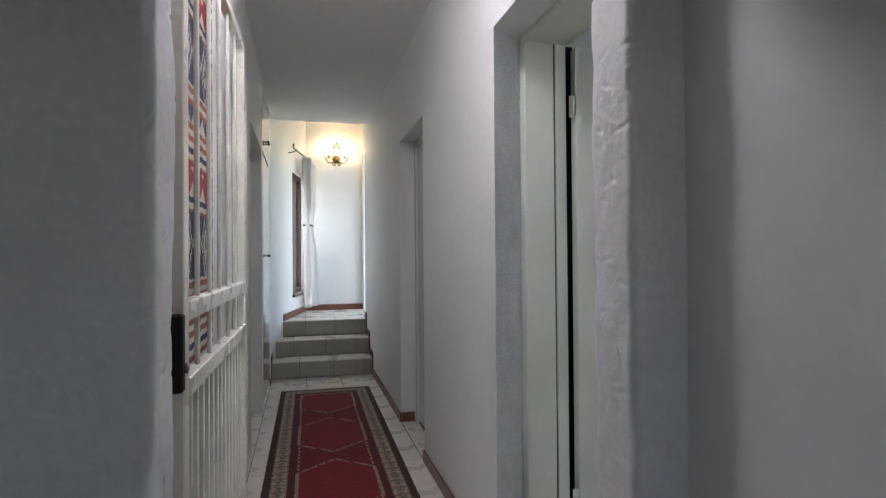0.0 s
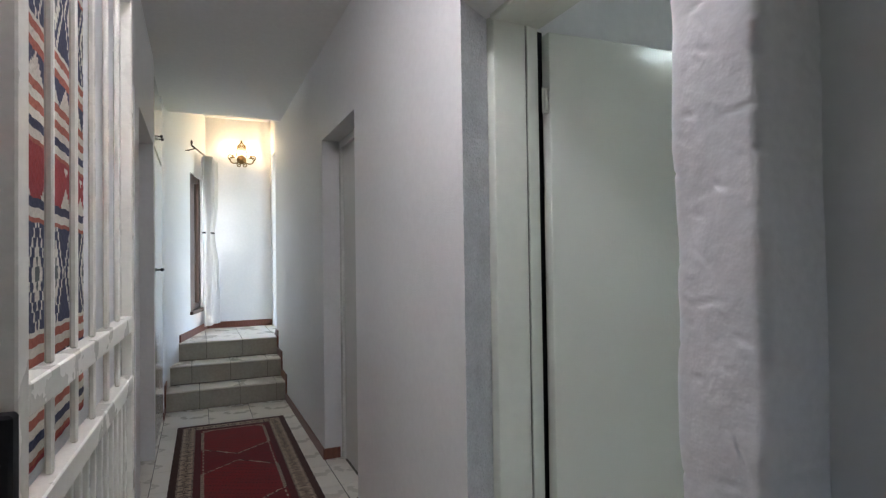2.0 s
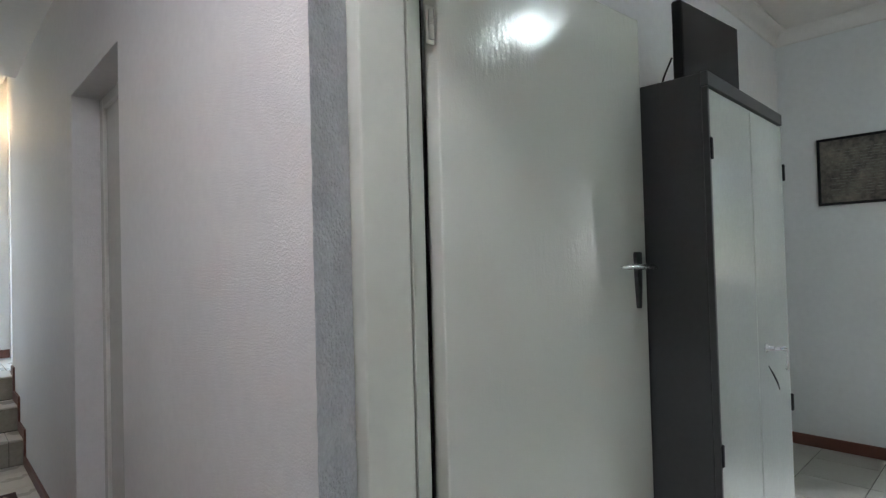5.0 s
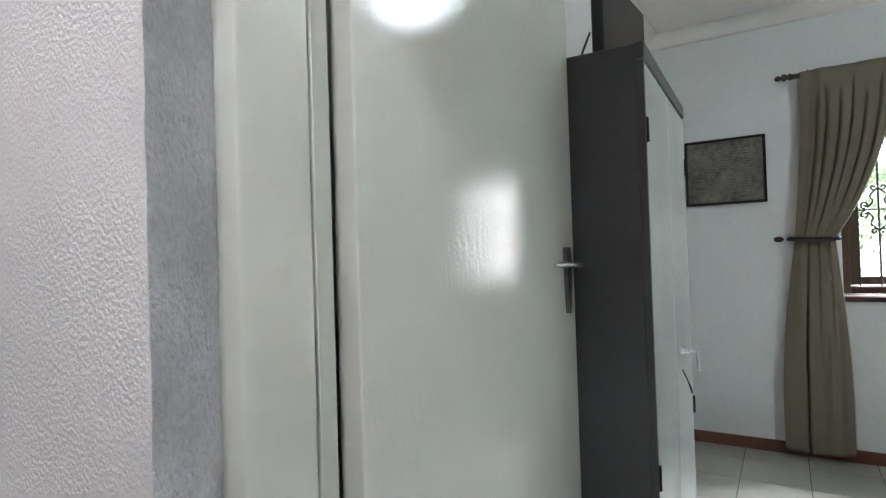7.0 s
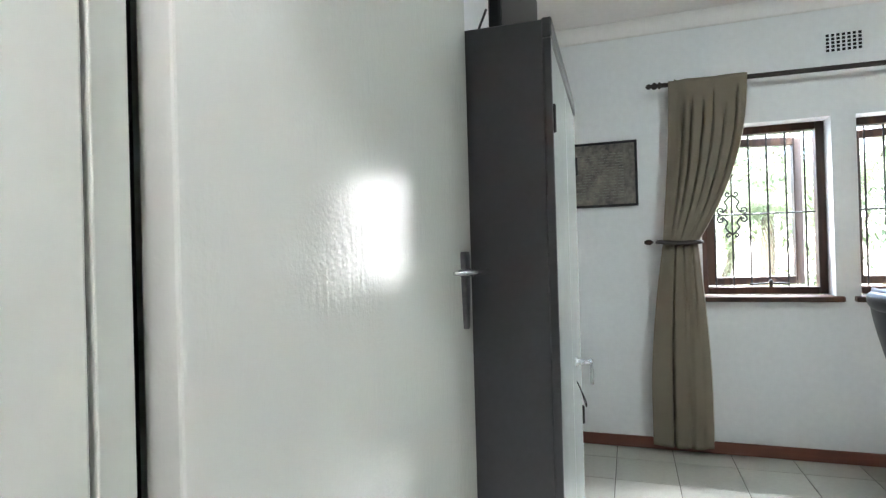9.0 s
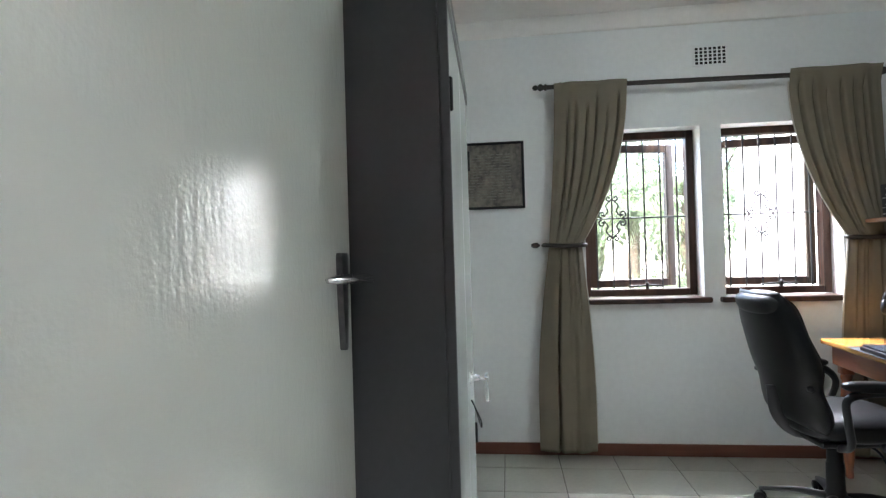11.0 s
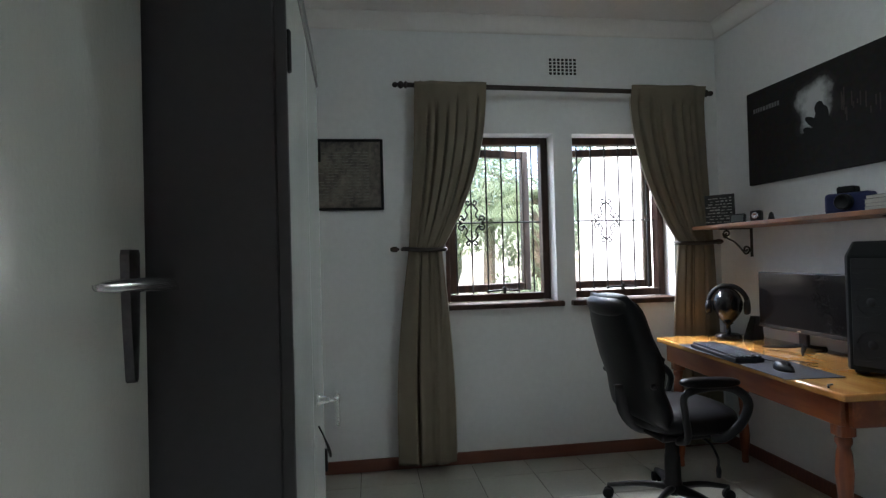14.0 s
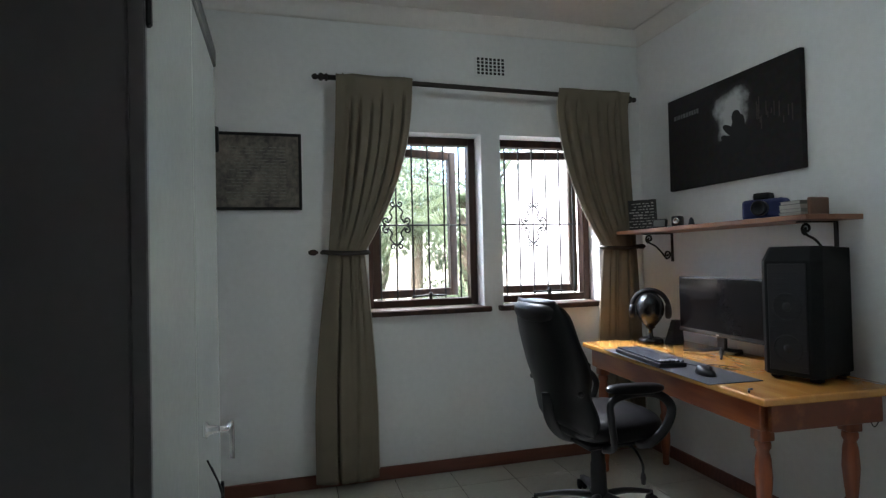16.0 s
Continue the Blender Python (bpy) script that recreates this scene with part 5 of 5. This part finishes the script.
post = thing("canvas_poster", "dark printed canvas with pale smoke behind a dark figure shape", "poster", (4.05, OY0, 1.932), 180)
bm = bmesh.new()
box(bm, -0.458, 0.458, 0.001 - 0.030, -0.001, -0.275, 0.275, 0.003, 2)
part("print", bm, canvas(), post)
bm = bmesh.new()
for dx, z0, w, h, t in ((0.075, 0.055, 0.030, 0.034, 0), (0.085, 0.0, 0.045, 0.065, 20), (0.040, -0.015, 0.070, 0.022, 35), (0.105, -0.055, 0.055, 0.075, -15), (0.000, -0.045, 0.035, 0.016, 20), (0.060, -0.085, 0.11, 0.05, 5)):
    bmesh.ops.create_uvsphere(bm, u_segments=18, v_segments=10, radius=1.0, matrix=pose(dx, -0.0298, z0, 0, t, 0) @ Matrix.Diagonal((w, 0.0016, h, 1)))
part("figure_shape", bm, MATTE, post, "plain dark shape in the print")
bm = bmesh.new()
x = -0.40
for w in (0.016, 0.008, 0.015, 0.016, 0.018, 0.016, 0.018, 0.015, 0.013, 0.016):
    box(bm, x, x + w, -0.0312, -0.0300, 0.145, 0.170)
    x += w + 0.006
part("title_bar", bm, mat("grey_print", (0.16, 0.16, 0.165), 0.5, vary=0.5, scale=60), post, "row of small grey bars")
bm = bmesh.new()
rnd = random.Random(12)
for k in range(16):
    dx, z0 = rnd.uniform(0.20, 0.43), rnd.uniform(-0.05, 0.03)
    box(bm, dx, dx + 0.006, -0.0311, -0.0301, z0, z0 + rnd.uniform(0.02, 0.09))
part("streaks", bm, mat("brown_print", (0.040, 0.024, 0.022), 0.5, vary=0.5, scale=40), post)

# ---- office chair ----
chair = thing("office_chair", "black leather high-back office chair on castors", "chair", (4.06, 0.78, 0), 184)
SEATZ = 0.47
bm = bmesh.new()


def cushion(w, d, h, px=2.6, puff=0.35):
    """Padded slab: superellipse outline with soft edges."""
    bm = bmesh.new()
    bmesh.ops.create_uvsphere(bm, u_segments=40, v_segments=20, radius=1.0)
    for v in bm.verts:
        x, y, z = v.co
        r = math.hypot(x, y)
        if r > 1e-6:
            c, s = x / r, y / r
            k = (abs(c) ** px + abs(s) ** px) ** (-1 / px)
            rr = r ** 0.55
            x, y = c * k * rr, s * k * rr
        v.co = (x * w / 2, y * d / 2, math.copysign(abs(z) ** 0.8, z) * h / 2)
    return bm


bm = cushion(0.52, 0.50, 0.13)
bm.transform(Matrix.Translation((0, 0.03, SEATZ)))
part("seat", bm, LEATHER, chair, "padded black leather seat", True)
part("seat_pan", boxes((-0.17, 0.17, -0.16, 0.18, SEATZ - 0.085, SEATZ - 0.055), bevel=0.008), BLACK, chair)


def backrest(u, v, front):
    """Tall back, wider at the shoulders, with lumbar swell and a rolled head section."""
    z = 0.46 + 0.62 * v
    w = 0.238 + 0.022 * math.sin(math.pi * min(1, v * 1.1)) - 0.026 * math.exp(-((v - 0.30) / 0.10) ** 2) - 0.10 * max(0, v - 0.72) ** 1.4 * 3.4
    lean = -0.20 - 0.155 * v ** 1.3
    a = 2 * (u - 0.5)
    edge = (1 - abs(a) ** 3.2)
    roll = 0.012 * math.sin(v * 2 * math.pi * 2.5)
    cap = math.sin(math.pi * min(1, max(0, (1 - v) * 9)) / 2) * math.sin(math.pi * min(1, max(0, v * 12)) / 2)
    t = (0.062 + 0.018 * math.sin(v * math.pi) + (roll if front else 0)) * max(0.0, edge) ** 0.45 * cap
    return Vector((a * w, lean + (t if front else -t * 0.55) + 0.03 * a * a, z))


bm = sheet(bmesh.new(), lambda u, v: backrest(u, v, True), 30, 44)
sheet(bm, lambda u, v: backrest(u, v, False), 30, 44)
bmesh.ops.remove_doubles(bm, verts=bm.verts[:], dist=0.0008)
part("backrest", bm, LEATHER, chair, "tall curved black leather backrest", True)
for s in (-1, 1):
    bm = bmesh.new()
    tube(bm, [backrest(0.5 + s * 0.43, 0.04 + 0.92 * k / 24, True) + Vector((0, 0.001, 0)) for k in range(25)], 0.0045, 6)
    part("piping", bm, LEATHER, chair, "stitched edge seam", True)
bm = cushion(0.37, 0.13, 0.10, 2.4)
bm.transform(pose(0, -0.318, 1.025, 14, 0, 0))
part("head_cushion", bm, LEATHER, chair, "rolled leather headrest", True)
bm = bmesh.new()
tube(bm, curve([(0, 0.02, SEATZ - 0.075), (0, -0.16, SEATZ - 0.07), (0, -0.255, SEATZ + 0.02), (0, -0.275, SEATZ + 0.16)], 6), 0.03, 10, 0.35)
part("back_bracket", bm, BLACK, chair, smooth=True)
for s in (-1, 1):
    bm = bmesh.new()
    tube(bm, curve([(s * 0.20, -0.10, SEATZ - 0.07), (s * 0.285, -0.11, SEATZ - 0.03), (s * 0.30, -0.13, SEATZ + 0.08), (s * 0.29, -0.12, SEATZ + 0.165), (s * 0.285, 0.0, SEATZ + 0.19), (s * 0.285, 0.13, SEATZ + 0.175), (s * 0.29, 0.20, SEATZ + 0.11), (s * 0.285, 0.17, SEATZ + 0.02), (s * 0.26, 0.10, SEATZ - 0.05), (s * 0.20, 0.08, SEATZ - 0.07)], 7), 0.021, 12, 0.7)
    arm = part("armrest", bm, BLACK, chair, "curved black loop armrest", True)
    bm = cushion(0.072, 0.30, 0.046, 3)
    bm.transform(pose(s * 0.285, 0.01, SEATZ + 0.212, -3, 0, 0))
    part("arm_pad", bm, LEATHER, arm, "padded arm top", True)
    bm = bmesh.new()
    b = backrest(0.5 + s * 0.47, 0.33, False)
    lathe(bm, [(0.013, -0.012), (0.014, 0.006), (0.009, 0.014)], b, Euler((0, radians(90 * s), 0)).to_matrix(), 12)
    part("back_bolt", bm, HANDLE if s < 0 else BLACK, chair, smooth=True)
bm = bmesh.new()
lathe(bm, [(0.044, 0.075), (0.044, 0.13), (0.040, 0.14), (0.037, 0.26), (0.034, 0.265), (0.031, SEATZ - 0.085)], n=22)
part("gas_column", bm, BLACK, chair, smooth=True)
bm = bmesh.new()
tube(bm, curve([(0.03, 0.05, SEATZ - 0.085), (0.17, 0.07, SEATZ - 0.09), (0.24, 0.07, SEATZ - 0.14), (0.245, 0.07, SEATZ - 0.19)], 5), 0.006, 8)
lathe(bm, [(0.010, -0.03), (0.013, 0.0), (0.009, 0.02)], (0.246, 0.07, SEATZ - 0.205), n=10)
part("height_lever", bm, BLACK, chair, smooth=True)
for k in range(5):
    a = math.radians(18 + 72 * k)
    c, s = math.cos(a), math.sin(a)
    bm = bmesh.new()
    tube(bm, curve([(0.03 * c, 0.03 * s, 0.10), (0.16 * c, 0.16 * s, 0.098), (0.31 * c, 0.31 * s, 0.068)], 6), [0.030 - 0.0012 * j for j in range(13)], 10, 0.6)
    leg = part("base_leg", bm, BLACK, chair, smooth=True)
    bm = bmesh.new()
    for d in (-0.013, 0.013):
        lathe(bm, [(0.005, -0.009), (0.024, -0.009), (0.0265, -0.005), (0.0265, 0.005), (0.024, 0.009), (0.005, 0.009)], (0.315 * c - d * s, 0.315 * s + d * c, 0.0275), Euler((radians(90), 0, a)).to_matrix(), 18)
    tube(bm, [(0.315 * c, 0.315 * s, 0.03), (0.31 * c, 0.31 * s, 0.075)], 0.010, 8)
    part("castor", bm, MATTE, leg, "twin-wheel castor", True)

# ---- garden outside ----
GRASS = mat("grass", (0.055, 0.085, 0.028), 0.9, vary=0.5, scale=3, fine=60, bump=0.5, bump_scale=90, stain=(0.03, 0.045, 0.015))
setting("ground", boxes((-60, 300, -150, 150, -0.62, -0.42)), GRASS, "grassy ground outside")
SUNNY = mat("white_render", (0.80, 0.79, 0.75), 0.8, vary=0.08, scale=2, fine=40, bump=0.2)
ROOFT = mat("roof_tiles", (0.18, 0.09, 0.06), 0.8, vary=0.3, scale=10)
LEAFM = [mat("leaf_a", (0.16, 0.20, 0.12), 0.5, vary=0.4, scale=3), mat("leaf_b", (0.18, 0.20, 0.13), 0.5, vary=0.4, scale=3), mat("leaf_c", (0.13, 0.18, 0.11), 0.5, vary=0.4, scale=3)]
for lm in LEAFM:
    ln, ll = lm.node_tree.nodes, lm.node_tree.links
    tr, mx, bs = ln.new("ShaderNodeBsdfTranslucent"), ln.new("ShaderNodeMixShader"), ln["Principled BSDF"]
    tr.inputs["Color"].default_value = (0.26, 0.33, 0.18, 1)
    mx.inputs[0].default_value = 0.4
    ll.new(bs.outputs[0], mx.inputs[1])
    ll.new(tr.outputs[0], mx.inputs[2])
    ll.new(mx.outputs[0], ln["Material Output"].inputs["Surface"])
BARK = mat("bark", (0.13, 0.10, 0.07), 0.9, vary=0.4, scale=14, bump=0.5, bump_scale=40, depth=0.01)

nb = thing("neighbour_building", "sunlit white rendered gable wall of an outbuilding", "building", (9.2, -4.25, -0.42))
bm = bmesh.new()
q = [(3.25, 0.0), (3.25, 3.05), (3.1, 3.25), (2.9, 3.35), (-4.0, 3.35), (-4.0, 0.0)]
f0, f1 = [bm.verts.new((0, y, z)) for y, z in q], [bm.verts.new((0.4, y, z)) for y, z in q]
bm.faces.new(f0)
bm.faces.new(f1[::-1])
for k in range(6):
    bm.faces.new((f0[k], f1[k], f1[(k + 1) % 6], f0[(k + 1) % 6]))
part("wall", bm, SUNNY, nb)
bm = bmesh.new()
tube(bm, [(-0.03, 3.26, 3.06), (-0.03, 3.11, 3.28), (-0.03, 2.9, 3.38), (-0.03, -4.0, 3.38)], 0.035, 6)
part("roof_edge", bm, SUNNY, nb)


def foliage(count, shape, length, width, rnd, droop=0.0):
    """Many small leaf blades in an uneven crown; shape(rnd) gives a place and an outward way."""
    verts, faces, ids = [], [], []
    for _ in range(count):
        p, d = shape(rnd)
        d = (Vector(d) + Vector((rnd.gauss(0, 0.5), rnd.gauss(0, 0.5), rnd.gauss(0, 0.5) - droop))).normalized()
        s = d.cross(Vector((rnd.gauss(0, 1), rnd.gauss(0, 1), rnd.gauss(0, 1)))).normalized()
        ln, w = length * rnd.uniform(0.6, 1.4), width * rnd.uniform(0.6, 1.3)
        b = len(verts)
        tip = Vector(p) + d * ln + Vector((0, 0, -0.25 * ln))
        m = Vector(p) + d * ln * 0.5
        verts += [Vector(p), m + s * w, tip, m - s * w]
        faces.append((b, b + 1, b + 2, b + 3))
        ids.append(rnd.randrange(3))
    me = bpy.data.meshes.new("leaves")
    me.from_pydata([tuple(v) for v in verts], [], faces)
    for m in LEAFM:
        me.materials.append(m)
    me.polygons.foreach_set("material_index", ids)
    return me


def clump_shape(blobs):
    def fn(rnd):
        c, r = rnd.choice(blobs)
        while True:
            v = Vector((rnd.uniform(-1, 1), rnd.uniform(-1, 1), rnd.uniform(-1, 1)))
            if 0.35 < v.length < 1:
                return Vector(c) + v * r * rnd.uniform(0.75, 1.1), v.normalized()
    return fn


def tree(x, y, h, spread, seed, label):
    rnd = random.Random(seed)
    t = thing("garden_tree", label, "tree", (x, y, -0.42), group="garden trees")
    bm = bmesh.new()
    trunk = [(rnd.gauss(0, 0.02) * k, rnd.gauss(0, 0.02) * k, h * 0.62 * k / 6) for k in range(7)]
    tube(bm, curve(trunk, 3), [0.11 - 0.0045 * k for k in range(19)], 10)
    blobs = []
    for k in range(9):
        a = 2 * math.pi * k / 9 + rnd.uniform(-0.3, 0.3)
        z0 = h * rnd.uniform(0.30, 0.6)
        end = Vector((math.cos(a) * spread * rnd.uniform(0.5, 1), math.sin(a) * spread * rnd.uniform(0.5, 1), z0 + h * rnd.uniform(0.08, 0.36)))
        tube(bm, curve([(0, 0, z0), tuple(end * 0.5 + Vector((0, 0, z0 * 0.5 + 0.1))), tuple(end)], 4), [0.045 - 0.004 * j for j in range(9)], 6)
        blobs.append((end, rnd.uniform(0.35, 0.7) * spread * 0.75))
        blobs.append((end + Vector((rnd.gauss(0, 0.3), rnd.gauss(0, 0.3), -0.4)), rnd.uniform(0.25, 0.45) * spread * 0.75))
    part("trunk", bm, BARK, t, smooth=True)
    crown = new("crown", foliage(5600, clump_shape(blobs), 0.13, 0.022, rnd, 0.3))
    crown.parent = t
    return t


def palm(x, y, h, seed):
    rnd = random.Random(seed)
    t = thing("garden_palm", "feathery palm with arching fronds in the garden", "palm", (x, y, -0.42), group="garden palms")
    bm = bmesh.new()
    tube(bm, curve([(0, 0, 0), (0.05, 0.03, h * 0.5), (0.02, 0.0, h)], 6), [0.12 - 0.003 * k for k in range(13)], 10)
    part("trunk", bm, BARK, t, smooth=True)
    verts, faces, ids = [], [], []
    for k in range(20):
        a, up, ln = 2 * math.pi * k / 20 + rnd.uniform(-0.2, 0.2), rnd.uniform(0.1, 1.2), rnd.uniform(1.1, 1.7)
        c = Vector((math.cos(a), math.sin(a), 0))
        s = Vector((-c.y, c.x, 0))
        for j in range(46):
            f = j / 46
            p = Vector((0.02, 0, h)) + c * ln * f + Vector((0, 0, up * f - 1.5 * f * f))
            for sd in (-1, 1):
                q = p + s * sd * 0.30 * (1 - 0.6 * f) + c * 0.12 + Vector((0, 0, -0.16 * rnd.uniform(0.5, 1.5)))
                b = len(verts)
                verts += [p, p + c * 0.02, q, q - c * 0.005]
                faces.append((b, b + 1, b + 2, b + 3))
                ids.append(rnd.randrange(3))
    me = bpy.data.meshes.new("fronds")
    me.from_pydata([tuple(v) for v in verts], [], faces)
    for m in LEAFM:
        me.materials.append(m)
    me.polygons.foreach_set("material_index", ids)
    ob = new("fronds", me)
    ob.parent = t


for row in ((13.0, 0.4, 4.8, 2.0, 21), (14.0, 2.3, 5.2, 2.1, 22), (12.6, -1.5, 4.6, 1.8, 23)):
    tree(*row, "leafy garden tree seen through the window")
palm(10.3, 0.25, 2.3, 31)
palm(11.6, 1.25, 2.9, 32)
palm(10.9, -0.75, 2.8, 33)
for seed, x, y, r in ((41, 8.7, 0.95, 0.75), (42, 8.9, 0.05, 0.6), (43, 9.4, 1.8, 0.9), (44, 10.2, -0.6, 0.8)):
    rnd = random.Random(seed)
    sh = thing("garden_shrub", "low dense green shrub in the garden", "shrub", (x, y, -0.42), group="garden shrubs")
    blobs = [((rnd.gauss(0, r * 0.45), rnd.gauss(0, r * 0.55), rnd.uniform(0.35, 0.95)), r * rnd.uniform(0.45, 0.7)) for _ in range(8)]
    bm = bmesh.new()
    for c, rr in blobs:
        tube(bm, curve([(0, 0, 0), (c[0] * 0.5, c[1] * 0.5, c[2] * 0.6), c], 3), 0.015, 6)
    part("stems", bm, BARK, sh)
    ob = new("leaves", foliage(5000, clump_shape(blobs), 0.085, 0.022, rnd))
    ob.parent = sh
gw = thing("garden_wall", "pale garden boundary wall behind the plants", "wall", (17.5, 2.0, -0.42))
part("wall_body", boxes((0, 0.22, -8, 10, 0, 1.9), bevel=0.01), mat("garden_render", (0.52, 0.47, 0.40), 0.85, vary=0.2, scale=2, fine=30, bump=0.3), gw)
part("coping", boxes((-0.03, 0.25, -8, 10, 1.901, 1.96), bevel=0.01), SUNNY, gw)

# ---- floor tiles ----
TP, TILES = 0.335, {}


def lay(x0, x1, y0, y1, ox, oy, material):
    """Square tiles on a grid with origin (ox, oy), cut at the edges of the rectangle."""
    i0, i1 = math.floor((x0 - ox) / TP), math.ceil((x1 - ox) / TP)
    j0, j1 = math.floor((y0 - oy) / TP), math.ceil((y1 - oy) / TP)
    for i in range(i0, i1):
        for j in range(j0, j1):
            a, b = max(x0, ox + i * TP + 0.002), min(x1, ox + (i + 1) * TP - 0.002)
            c, d = max(y0, oy + j * TP + 0.002), min(y1, oy + (j + 1) * TP - 0.002)
            if b - a < 0.01 or d - c < 0.01:
                continue
            k = (round(b - a, 3), round(d - c, 3), material.name)
            if k not in TILES:
                bm = boxes((-(b - a) / 2, (b - a) / 2, -(d - c) / 2, (d - c) / 2, -0.010, 0.0), bevel=0.002)
                TILES[k] = part("tile", bm, material, floor_ob)
                ob = TILES[k]
            else:
                ob = new("tile", TILES[k].data)
                ob.parent = floor_ob
            ob.location = ((a + b) / 2, (c + d) / 2, random.uniform(-0.0004, 0.0004))


lay(LX - 0.12, RX, NY1 - 0.15, STEP + 0.01, 0.077, 4.212, TILE)
lay(RX + 0.001, RX + 0.12, 3.85, 4.655, 0.077, 4.212, TILE)
lay(RX + 0.001, WT, DY0, DY1, 0.077, 4.212, TILE)
lay(HX0, RX, HY0, NY1 - 0.152, 0.077, 4.212, TILE)
lay(WT + 0.001, OX1, OY0, OY1, 4.612, 1.661, OTILE)
